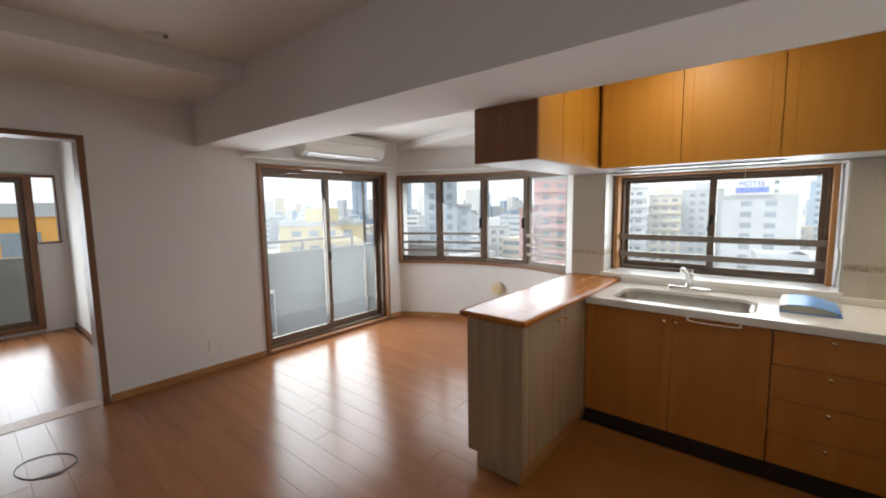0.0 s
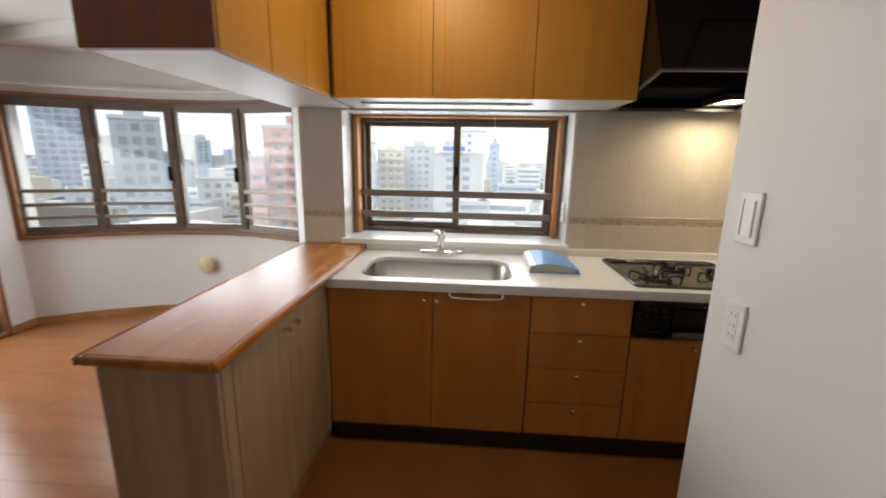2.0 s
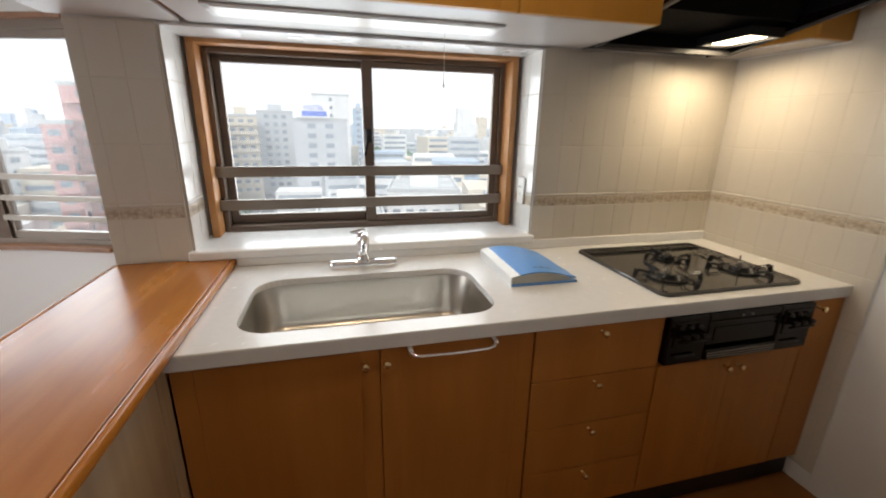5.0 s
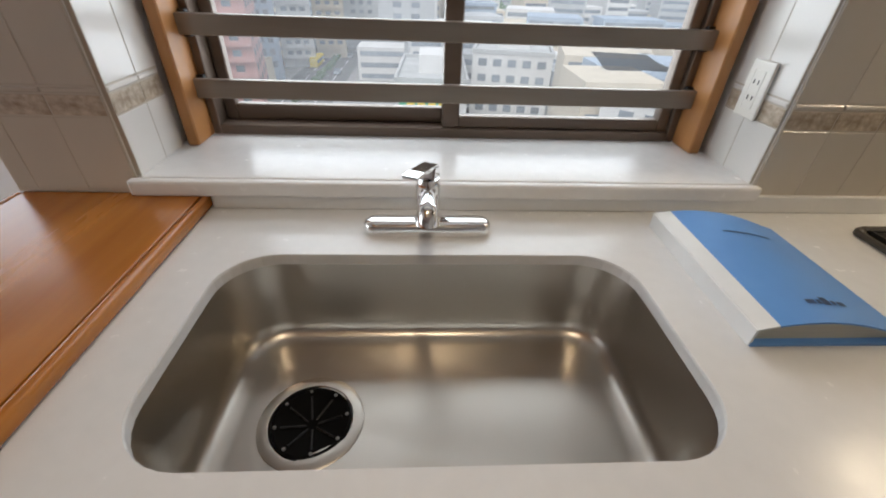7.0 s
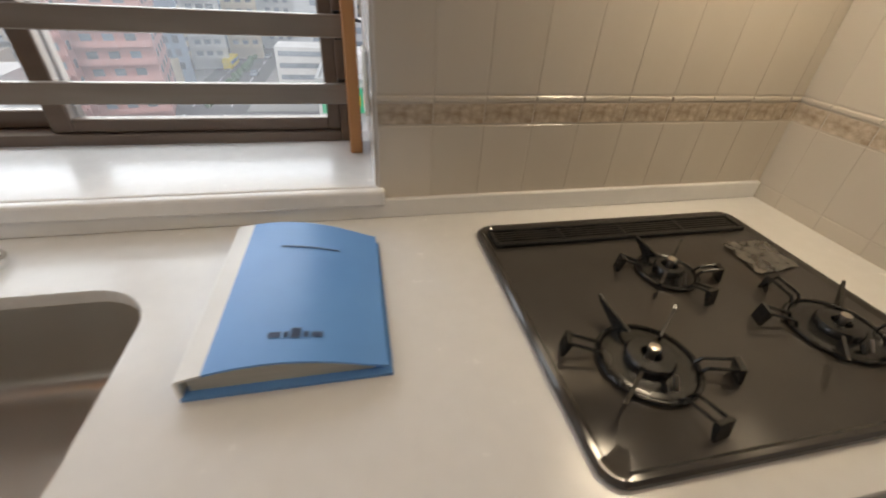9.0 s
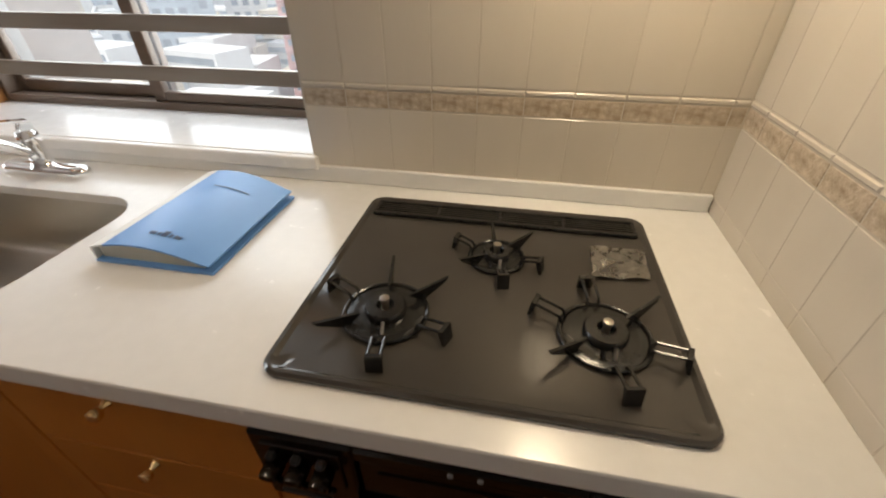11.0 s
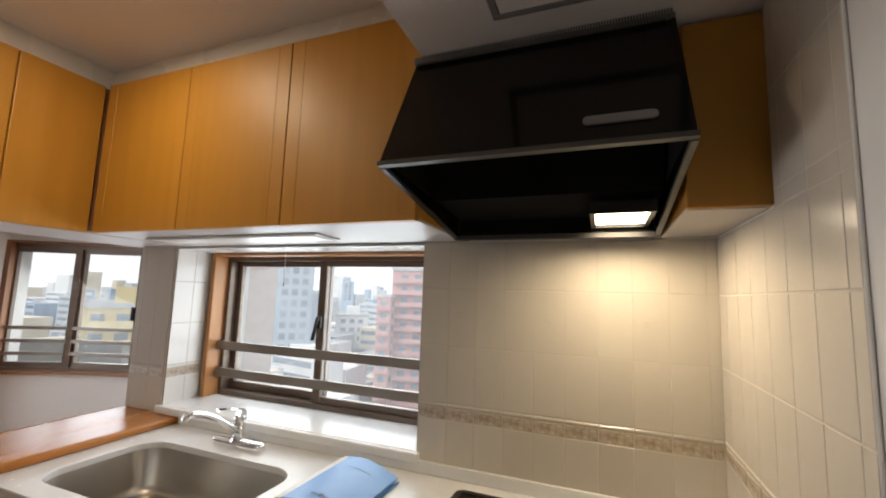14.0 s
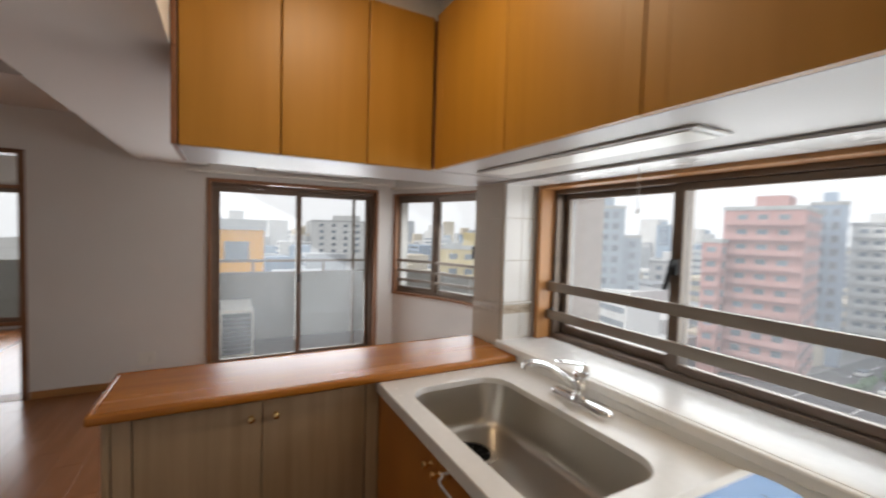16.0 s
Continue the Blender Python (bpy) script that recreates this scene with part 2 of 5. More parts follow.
def part(name, bm, material, parent=None, label="", smooth=False):
    """Links a bmesh in world metres as one mesh object, under a thing or a part where one is given."""
    o = ORIGIN[parent.name] if parent else Vector((0, 0, 0))
    bmesh.ops.recalc_face_normals(bm, faces=bm.faces)
    if o.length:
        bmesh.ops.translate(bm, verts=bm.verts, vec=-o)
    me = bpy.data.meshes.new(name)
    bm.to_mesh(me)
    bm.free()
    me.materials.append(material)
    if smooth:
        for p in me.polygons:
            p.use_smooth = True
        me.set_sharp_from_angle(angle=radians(40))
    ob = new(name, me)
    if parent:
        ob.parent = parent
    ORIGIN[ob.name] = o
    return tagged(ob, label)


def setting(name, bm, material, label, category, smooth=False):
    return tagged(part(name, bm, material, None, "", smooth), label, category, "", "structure")


def box(bm, x0, x1, y0, y1, z0, z1):
    v = [bm.verts.new((x, y, z)) for x in (x0, x1) for y in (y0, y1) for z in (z0, z1)]
    for f in ((0, 1, 3, 2), (4, 6, 7, 5), (0, 4, 5, 1), (2, 3, 7, 6), (0, 2, 6, 4), (1, 5, 7, 3)):
        bm.faces.new([v[i] for i in f])
    return v


def boxes(*rows):
    bm = bmesh.new()
    for r in rows:
        box(bm, *r)
    return bm


def soft(x0, x1, y0, y1, z0, z1, r=0.003, n=2):
    bm = boxes((x0, x1, y0, y1, z0, z1))
    bmesh.ops.bevel(bm, geom=bm.edges[:], offset=r, segments=n, profile=0.5, affect="EDGES")
    return bm


def softs(*rows, r=0.002, n=1):
    bm = boxes(*rows)
    bmesh.ops.bevel(bm, geom=bm.edges[:], offset=r, segments=n, profile=0.5, affect="EDGES")
    return bm


def prism(outline, lift, axis="z"):
    """Outline of (u, v), pushed along an axis between the two values of lift."""
    bm = bmesh.new()
    put = {"z": lambda u, v, w: (u, v, w), "x": lambda u, v, w: (w, u, v), "y": lambda u, v, w: (u, w, v)}[axis]
    lo = [bm.verts.new(put(u, v, lift[0])) for u, v in outline]
    hi = [bm.verts.new(put(u, v, lift[1])) for u, v in outline]
    n = len(outline)
    bm.faces.new(lo)
    bm.faces.new(hi)
    for i in range(n):
        bm.faces.new((lo[i], lo[(i + 1) % n], hi[(i + 1) % n], hi[i]))
    return bm


def lathe(profile, at, way="z", n=24, caps=(True, True)):
    """Profile of (radius, height) turned round an axis through at."""
    bm = bmesh.new()
    rings = []
    for r, h in profile:
        ring = []
        for i in range(n):
            a = 2 * math.pi * i / n
            c, s = r * math.cos(a), r * math.sin(a)
            q = {"z": (c, s, h), "y": (c, h, s), "x": (h, c, s)}[way]
            ring.append(bm.verts.new(Vector(at) + Vector(q)))
        rings.append(ring)
    for a, b in zip(rings, rings[1:]):
        for i in range(n):
            bm.faces.new((a[i], a[(i + 1) % n], b[(i + 1) % n], b[i]))
    for want, ring in zip(caps, (rings[0], rings[-1])):
        if want:
            bm.faces.new(ring)
    return bm


def tube(points, r, n=10):
    """A round rod through points; r one radius or one for each point."""
    bm = bmesh.new()
    pts = [Vector(p) for p in points]
    rad = r if isinstance(r, (list, tuple)) else [r] * len(pts)
    rings = []
    side = None
    for i, p in enumerate(pts):
        d = (pts[min(i + 1, len(pts) - 1)] - pts[max(i - 1, 0)]).normalized()
        if side is None:
            side = d.orthogonal().normalized()
        side = (side - d * side.dot(d)).normalized()
        up = d.cross(side)
        rings.append([bm.verts.new(p + rad[i] * (math.cos(2 * math.pi * k / n) * side + math.sin(2 * math.pi * k / n) * up)) for k in range(n)])
    for a, b in zip(rings, rings[1:]):
        for k in range(n):
            bm.faces.new((a[k], a[(k + 1) % n], b[(k + 1) % n], b[k]))
    bm.faces.new(rings[0])
    bm.faces.new(rings[-1])
    return bm


def round_rect(x0, x1, y0, y1, r, n=6):
    out = []
    for cx, cy, a0 in ((x1 - r, y1 - r, 0), (x0 + r, y1 - r, 90), (x0 + r, y0 + r, 180), (x1 - r, y0 + r, 270)):
        for i in range(n + 1):
            a = radians(a0 + 90 * i / n)
            out.append((cx + r * math.cos(a), cy + r * math.sin(a)))
    return out


def join_bm(*bms):
    """One bmesh out of several."""
    out = bmesh.new()
    for b in bms:
        me = bpy.data.meshes.new("joined")
        b.to_mesh(me)
        b.free()
        out.from_mesh(me)
        bpy.data.meshes.remove(me)
    return out


# ---- setting: floor, walls, ceilings ----
XW, XR, YB = -3.42, 1.63, 3.72      # west wall face, kitchen side wall face, tiled wall face
setting("floor", boxes((-3.58, 1.79, -1.8, 4.18, -0.2, -0.012), (-3.2, -0.89, 4.18, 4.70, -0.2, -0.012), (-6.5, -3.58, -1.8, 1.58, -0.2, -0.012)), GROOVE, "dark bed under the wooden floor boards", "floor")

setting("floor_kitchen", boxes((-0.562, 1.63, 2.115, 3.13, -0.002, 0.0025), (0.90, 1.63, 1.50, 2.115, -0.002, 0.0025)), SHEETFLOOR, "plain orange-brown sheet flooring of the kitchen", "floor")

# bay: four facets on a bow
BAY = [(-3.42, 4.235), (-2.955, 4.495), (-2.41, 4.68), (-1.85, 4.70), (-1.28, 4.53)]
SILL, HEAD = 0.71, 1.83


def bow(offset):
    """The bay's corners, pushed outwards by offset."""
    out = []
    for i, p in enumerate(BAY):
        a, b = Vector(BAY[max(i - 1, 0)]), Vector(BAY[min(i + 1, 4)])
        d = (b - a).normalized()
        out.append((p[0] - d.y * offset, p[1] + d.x * offset))
    return out


def bow_smooth(offset, n=6):
    """The same bow as a smooth curve."""
    src = [Vector(p) for p in bow(offset)]
    out = []
    for i in range(4):
        p0 = src[i - 1] if i else 2 * src[0] - src[1]
        p1, p2 = src[i], src[i + 1]
        p3 = src[i + 2] if i < 3 else 2 * src[4] - src[3]
        for k in range(n):
            t = k / n
            out.append(tuple(0.5 * (2 * p1 + (p2 - p0) * t + (2 * p0 - 5 * p1 + 4 * p2 - p3) * t * t + (3 * p1 - p0 - 3 * p2 + p3) * t ** 3)))
    out.append(tuple(src[4]))
    return out


def bow_slab(o0, o1, z0, z1):
    return prism(bow_smooth(o0) + bow_smooth(o1)[::-1], (z0, z1))


setting("wall_bay_lower", bow_slab(0.0, 0.16, -0.2, SILL), WALLPAPER, "white papered bowed wall under the bay window", "wall", True)
setting("wall_bay_upper", bow_slab(0.0, 0.16, HEAD, 2.5), WALLPAPER, "white papered bowed wall above the bay window", "wall", True)
setting("wall_west", boxes((-3.58, XW, 1.17, 2.40, -0.2, 2.5), (-3.58, XW, 2.40, 4.04, 1.86, 2.5), (-3.58, XW, 4.04, 4.40, -0.2, 2.5),
                           (-3.58, XW, -1.8, -0.55, -0.2, 2.5), (-3.58, XW, -0.55, 1.17, 1.97, 2.5), (-3.58, XW, 2.40, 4.04, -0.2, 0.0)),
        WALLPAPER, "white papered wall with a wide doorway and balcony doors", "wall")
setting("wall_south", boxes((-6.6, 1.8, -1.96, -1.8, -0.2, 2.5)), WALLPAPER, "plain white papered wall", "wall")
setting("wall_stub", boxes((0.775, 0.90, -1.8, 2.405, -0.2, 2.5)), WALLPAPER, "white papered partition wall with switches and intercom", "wall")
setting("wall_nook", boxes((0.90, 1.79, 1.35, 1.50, -0.2, 2.5)), WALLPAPER, "plain white papered wall", "wall")
setting("wall_east", boxes((XR, 1.79, 1.50, 3.92, -0.2, 2.5)), WALLPAPER, "white papered kitchen side wall", "wall")
# kitchen outer wall with the window recess
setting("wall_kitchen", boxes((-0.89, -0.645, YB, 4.18, -0.2, 2.5), (0.688, XR, YB, 4.18, -0.2, 2.5), (-0.645, 0.688, YB, 4.18, -0.2, 0.88), (-0.645, 0.688, YB, 4.18, 1.672, 2.5)),
        WALLPAPER, "plaster wall behind the kitchen tiles with a window recess", "wall")
setting("wall_bay_end", prism([(-0.892, YB + 0.002), (-0.892, 4.66), (-1.28, 4.66), (-1.28, 4.53)], (-0.2, 2.5)), WALLPAPER, "white papered return wall beside the bay window", "wall")

CLADDING = surface("outer_tile_cladding", (0.47, 0.385, 0.33), (0.55, 0.455, 0.395), 0.6, 0, (9, 9, 22), 60, 0.3, 0.003)
setting("wall_bay_outside", boxes((-0.8915, -0.884, 4.18, 4.665, -0.2, 2.5)), CLADDING, "pinkish beige outer tile cladding beside the kitchen window", "wall")

# ceilings
setting("ceiling_living", boxes((-2.50, 0.775, -1.8, 1.89, 2.42, 2.55)), CEILPAPER, "off-white papered ceiling of the living room", "ceiling")
setting("ceiling_soffit", boxes((XW, -2.50, -1.8, 1.89, 2.30, 2.55)), CEILPAPER, "lowered off-white papered ceiling strip along the wall", "ceiling")
setting("ceiling_beam", boxes((XW, 1.63, 1.89, 2.41, 1.965, 2.55)), CEILPAPER, "boxed off-white papered ceiling beam", "beam")
setting("ceiling_window_side", boxes((XW, -0.93, 2.41, 4.85, 2.235, 2.55)), CEILPAPER, "off-white papered ceiling by the windows", "ceiling")
setting("ceiling_bay_beam", prism([(XW, 4.25), (-0.935, 3.63), (-0.935, 4.80), (XW, 4.80)], (2.15, 2.233)), CEILPAPER, "shallow boxed beam above the bay window", "beam")
setting("ceiling_kitchen", boxes((-0.93, 0.87, 2.41, YB, 2.36, 2.55), (0.775, XR, 1.5, 1.89, 2.36, 2.55)), CEILPAPER, "off-white papered kitchen ceiling", "ceiling")
setting("ceiling_hood_soffit", boxes((0.87, XR, 2.41, YB, 2.10, 2.55)), CEILPAPER, "lowered white ceiling box over the cooker hood", "ceiling")

# side room behind the doorway
setting("wall_side_room_north", boxes((-6.5, -3.58, 1.43, 1.58, -0.2, 2.5)), WALLPAPER, "white papered wall of the side room", "wall")
setting("wall_side_room_far", boxes((-6.5, -6.35, -1.8, -0.6, -0.2, 2.5), (-6.5, -6.35, -0.6, 1.16, 1.87, 2.5), (-6.5, -6.35, 1.16, 1.38, -0.2, 1.06), (-6.5, -6.35, 1.38, 1.43, -0.2, 2.5),
                                    (-6.5, -6.35, 1.16, 1.38, 1.87, 2.5), (-6.5, -6.35, -0.6, 1.16, -0.2, 0.04)), WALLPAPER, "white papered wall with glazed balcony door", "wall")
setting("ceiling_side_room", boxes((-6.5, -3.58, -1.8, 1.43, 2.36, 2.5)), CEILPAPER, "off-white papered ceiling of the side room", "ceiling")

# baseboards and frames
setting("baseboard_west", softs((XW, XW + 0.012, 1.18, 2.385, 0, 0.06), (XW, XW + 0.012, 4.055, 4.235, 0, 0.06), r=0.003), BASEWOOD, "orange-brown wooden baseboard", "baseboard")
setting("baseboard_bay", prism(bow_smooth(-0.012) + bow_smooth(0.0)[::-1], (0, 0.06)), BASEWOOD, "orange-brown wooden baseboard along the bowed wall", "baseboard", True)
setting("baseboard_stub", softs((0.763, 0.775, -1.8, 2.405, 0, 0.06), r=0.003), BASEWOOD, "orange-brown wooden baseboard", "baseboard")
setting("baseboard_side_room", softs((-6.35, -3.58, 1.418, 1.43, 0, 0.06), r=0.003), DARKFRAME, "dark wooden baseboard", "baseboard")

# ---- windows and doors ----


def sash(bm_rows, parent, name, pane_row, frame_mat):
    """A sash: frame bars as one part, the pane under it."""
    fr = part(name, softs(*bm_rows, r=0.003), frame_mat, parent)
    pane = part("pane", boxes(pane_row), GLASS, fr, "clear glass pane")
    pane.visible_shadow = False
    return fr


# balcony doors, west wall
b = thing("door_1", "bronze aluminium sliding balcony doors in a wooden frame", "door", (XW, 3.22, 0), kind="structure")
part("door_frame", softs((-3.58, XW + 0.02, 2.40, 2.432, 0.0, 1.86), (-3.58, XW + 0.02, 4.008, 4.04, 0.0, 1.86), (-3.58, XW + 0.02, 2.432, 4.008, 1.828, 1.86), (-3.58, XW + 0.02, 2.432, 4.008, 0.0, 0.035), r=0.003),
     MIDFRAME, b, "brown wooden casing")
part("track", softs((-3.60, -3.47, 2.432, 4.008, 0.035, 0.06), (-3.60, -3.47, 2.432, 4.008, 1.79, 1.828), (-3.60, -3.47, 2.432, 2.46, 0.06, 1.79), (-3.60, -3.47, 3.98, 4.008, 0.06, 1.79)), BRONZE, b)
sash([(-3.525, -3.495, 2.455, 2.505, 0.06, 1.80), (-3.525, -3.495, 3.195, 3.245, 0.06, 1.80), (-3.525, -3.495, 2.505, 3.195, 0.06, 0.13), (-3.525, -3.495, 2.505, 3.195, 1.745, 1.80)],
     b, "sliding_sash", (-3.513, -3.507, 2.505, 3.195, 0.13, 1.745), BRONZE)
s2 = sash([(-3.570, -3.54, 3.195, 3.245, 0.06, 1.80), (-3.570, -3.54, 3.935, 3.985, 0.06, 1.80), (-3.570, -3.54, 3.245, 3.935, 0.06, 0.13), (-3.570, -3.54, 3.245, 3.935, 1.745, 1.80)],
          b, "sliding_sash", (-3.558, -3.552, 3.245, 3.935, 0.13, 1.745), BRONZE)
part("latch", soft(-3.495, -3.475, 3.205, 3.235, 0.86, 0.95, 0.004), BLACKPLASTIC, b, "black crescent latch")
# dark folded insect screen outside the far edge
part("screen_frame", softs((-3.60, -3.585, 3.80, 3.83, 0.06, 1.79), (-3.60, -3.585, 3.965, 3.985, 0.06, 1.79)), BRONZE, b)

# curtain rails
for nm, rows, lab in (("curtain_rail", [(XW + 0.03, XW + 0.045, 2.25, 4.12, 1.905, 1.925), (XW + 0.07, XW + 0.085, 2.25, 4.12, 1.905, 1.925)], "white double curtain rail over the balcony doors"),):
    c = thing(nm, lab, "curtain rail", (XW, 3.2, 1.9))
    for r in rows:
        part("rail", softs(r), WHITEPLASTIC, c)
    for y in (2.32, 3.2, 4.05):
        part("bracket", softs((XW, XW + 0.09, y - 0.01, y + 0.01, 1.925, 1.935)), WHITEPLASTIC, c)
c = thing("curtain_rail", "white bent curtain rail along the bay window", "curtain rail", (-2.4, 4.55, 1.87))
part("rail", prism(bow_smooth(-0.075) + bow_smooth(-0.055)[::-1], (1.875, 1.895)), WHITEPLASTIC, c)
part("rail", prism(bow_smooth(-0.035) + bow_smooth(-0.015)[::-1], (1.875, 1.895)), WHITEPLASTIC, c)

# bay window: casing and four sashes
w = thing("window_1", "bowed bay window with bronze sashes and guard rails", "window", (-2.4, 4.6, SILL), kind="structure")
part("window_sill", bow_slab(-0.025, 0.11, SILL, SILL + 0.022), MIDFRAME, w, "brown wooden sill", True)
part("window_head", bow_slab(-0.012, 0.11, HEAD - 0.022, HEAD), MIDFRAME, w, "brown wooden head casing", True)
part("window_frame", join_bm(bow_slab(0.03, 0.10, SILL + 0.022, SILL + 0.05), bow_slab(0.03, 0.10, HEAD - 0.06, HEAD - 0.022)), BRONZE, w, "bronze aluminium frame", True)


def along(p, q, u0, u1, o0, o1, z0, z1):
    """A box along the line p-q, u in metres from p, o outwards."""
    p, q = Vector(p), Vector(q)
    d = (q - p).normalized()
    nrm = Vector((-d.y, d.x))
    return prism([tuple(p + d * u + nrm * o) for u, o in ((u0, o0), (u1, o0), (u1, o1), (u0, o1))], (z0, z1))


ring = bow(0.045)
Z0, Z1 = SILL + 0.05, HEAD - 0.06
for i in range(4):
    p, q = ring[i], ring[i + 1]
    ln = (Vector(q) - Vector(p)).length
    e0 = 0.012
    post = 0.035
    if i == 0:
        part("casing", along(p, q, -0.01, 0.03, -0.06, 0.05, SILL, HEAD), MIDFRAME, w, "brown wooden jamb")
    fr = part("sash", join_bm(along(p, q, e0, e0 + post, 0, 0.035, Z0, Z1), along(p, q, ln - e0 - post, ln - e0, 0, 0.035, Z0, Z1),
                              along(p, q, e0 + post, ln - e0 - post, 0, 0.035, Z0, Z0 + 0.04), along(p, q, e0 + post, ln - e0 - post, 0, 0.035, Z1 - 0.035, Z1)), BRONZE, w)
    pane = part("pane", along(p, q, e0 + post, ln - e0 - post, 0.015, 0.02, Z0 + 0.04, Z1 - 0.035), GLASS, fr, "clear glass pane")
    pane.visible_shadow = False
    part("mullion", along(p, q, ln - 0.02, ln + 0.02, -0.02, 0.05, Z0, Z1), BRONZE, w)
    if i != 2:
        for z in (0.86, 0.965, 1.075):
            part("guard_rail", along(p, q, 0.02, ln - 0.02, -0.022, -0.008, z, z + 0.028), BARMETAL, w)
    if i in (1, 2):
        part("handle", along(p, q, ln - 0.055, ln - 0.035, -0.03, 0.0, 1.17, 1.29), BLACKPLASTIC, w, "black casement handle")

# kitchen window
w = thing("window_2", "bronze sliding kitchen window in an orange wooden casing", "window", (0.02, 4.0, 0.92), kind="structure")
WX0, WX1, WZ0, WZ1 = -0.645, 0.688, 0.92, 1.672
part("casing", softs((WX0 + 0.022, WX0 + 0.05, 3.90, 4.05, WZ0, 1.645), (WX1 - 0.05, WX1 - 0.022, 3.90, 4.05, WZ0, 1.645), (WX0 + 0.022, WX1 - 0.022, 3.90, 4.05, 1.645, 1.672), r=0.003), FRAMEWOOD, w, "orange-brown wooden casing")
x0, x1 = WX0 + 0.05, WX1 - 0.05
part("window_frame", softs((x0, x0 + 0.02, 3.985, 4.085, WZ0, 1.645), (x1 - 0.02, x1, 3.985, 4.085, WZ0, 1.645), (x0 + 0.02, x1 - 0.02, 3.985, 4.085, 1.625, 1.645), (x0 + 0.02, x1 - 0.02, 3.985, 4.085, WZ0, 0.945)), BRONZE, w, "bronze aluminium frame")
mid = 0.022
sash([(x0 + 0.02, x0 + 0.05, 4.035, 4.062, 0.945, 1.625), (mid - 0.022, mid + 0.022, 4.035, 4.062, 0.945, 1.625), (x0 + 0.05, mid - 0.022, 4.035, 4.062, 0.945, 0.985), (x0 + 0.05, mid - 0.022, 4.035, 4.062, 1.598, 1.625)],
     w, "sash", (x0 + 0.05, mid - 0.022, 4.046, 4.051, 0.985, 1.598), BRONZE)
sash([(mid - 0.022, mid + 0.022, 3.998, 4.026, 0.945, 1.625), (x1 - 0.05, x1 - 0.02, 3.998, 4.026, 0.945, 1.625), (mid + 0.022, x1 - 0.05, 3.998, 4.026, 0.945, 0.975), (mid + 0.022, x1 - 0.05, 3.998, 4.026, 1.598, 1.625)],
     w, "sash", (mid + 0.022, x1 - 0.05, 4.01, 4.015, 0.975, 1.598), BRONZE)
lt = part("latch", join_bm(soft(mid - 0.014, mid + 0.014, 3.980, 3.998, 1.295, 1.355, 0.004), prism([(mid - 0.002, 1.352), (mid + 0.010, 1.348), (mid - 0.016, 1.238), (mid - 0.026, 1.242)], (3.966, 3.980), "y")), BLACKPLASTIC, w, "black crescent latch")
for z in (1.018, 1.155):
    gr = part("guard_rail", soft(x0 - 0.005, x1 + 0.005, 3.955, 3.972, z, z + 0.044, 0.003), BARMETAL, w, "taupe flat guard rail")
    for x in (x0, x1 - 0.018):
        part("bracket", soft(x, x + 0.018, 3.972, 3.99, z - 0.006, z + 0.05, 0.003), BLACKPLASTIC, gr)
part("window_sill", join_bm(soft(WX0, WX1 + 0.0, 3.72, 3.99, 0.885, 0.92, 0.004), soft(WX0 - 0.012, WX1 + 0.012, 3.697, 3.7195, 0.885, 0.92, 0.006)), SILLSTONE, w, "white solid sill")
part("recess_head", boxes((WX0, WX1, 3.7178, 3.90, 1.660, 1.6685)), WHITELAM, w)

# sliding door frame to the side room
d = thing("door_2", "brown wooden frame of a wide open doorway", "door", (XW, 0.3, 0), kind="structure")
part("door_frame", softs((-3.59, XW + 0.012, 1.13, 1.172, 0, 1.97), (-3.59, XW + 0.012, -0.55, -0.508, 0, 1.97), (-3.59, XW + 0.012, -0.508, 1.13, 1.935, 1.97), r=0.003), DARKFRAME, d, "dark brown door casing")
part("threshold", boxes((-3.59, XW, -0.508, 1.13, -0.012, 0.003)), BASEWOOD, d)
# side room balcony door
d = thing("door_3", "brown framed sliding balcony door of the side room", "door", (-6.35, 0.3, 0), kind="structure")
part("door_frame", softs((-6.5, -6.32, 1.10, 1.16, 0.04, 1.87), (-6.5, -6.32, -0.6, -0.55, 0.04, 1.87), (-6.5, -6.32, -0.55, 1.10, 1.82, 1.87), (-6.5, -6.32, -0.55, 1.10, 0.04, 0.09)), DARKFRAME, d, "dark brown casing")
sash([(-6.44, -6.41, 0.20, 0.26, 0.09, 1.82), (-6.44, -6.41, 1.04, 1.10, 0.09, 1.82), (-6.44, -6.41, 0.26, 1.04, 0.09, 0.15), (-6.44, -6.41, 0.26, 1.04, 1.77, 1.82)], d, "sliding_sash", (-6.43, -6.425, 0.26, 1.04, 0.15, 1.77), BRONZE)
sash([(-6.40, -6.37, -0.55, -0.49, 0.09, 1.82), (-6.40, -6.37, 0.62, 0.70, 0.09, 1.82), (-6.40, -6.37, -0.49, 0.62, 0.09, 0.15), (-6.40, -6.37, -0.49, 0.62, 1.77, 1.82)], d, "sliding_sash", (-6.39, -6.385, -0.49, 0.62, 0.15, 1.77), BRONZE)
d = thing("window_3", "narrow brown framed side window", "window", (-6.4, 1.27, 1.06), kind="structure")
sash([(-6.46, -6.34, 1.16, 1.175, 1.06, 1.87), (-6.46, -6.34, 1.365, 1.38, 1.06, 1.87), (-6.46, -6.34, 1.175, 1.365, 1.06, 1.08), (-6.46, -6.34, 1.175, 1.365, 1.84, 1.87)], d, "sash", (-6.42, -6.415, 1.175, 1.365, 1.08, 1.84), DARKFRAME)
c = thing("curtain_rail", "white curtain rail in the side room", "curtain rail", (-6.3, 0.4, 1.9))
part("rail", softs((-6.32, -6.30, -0.6, 1.40, 1.90, 1.92)), WHITEPLASTIC, c)

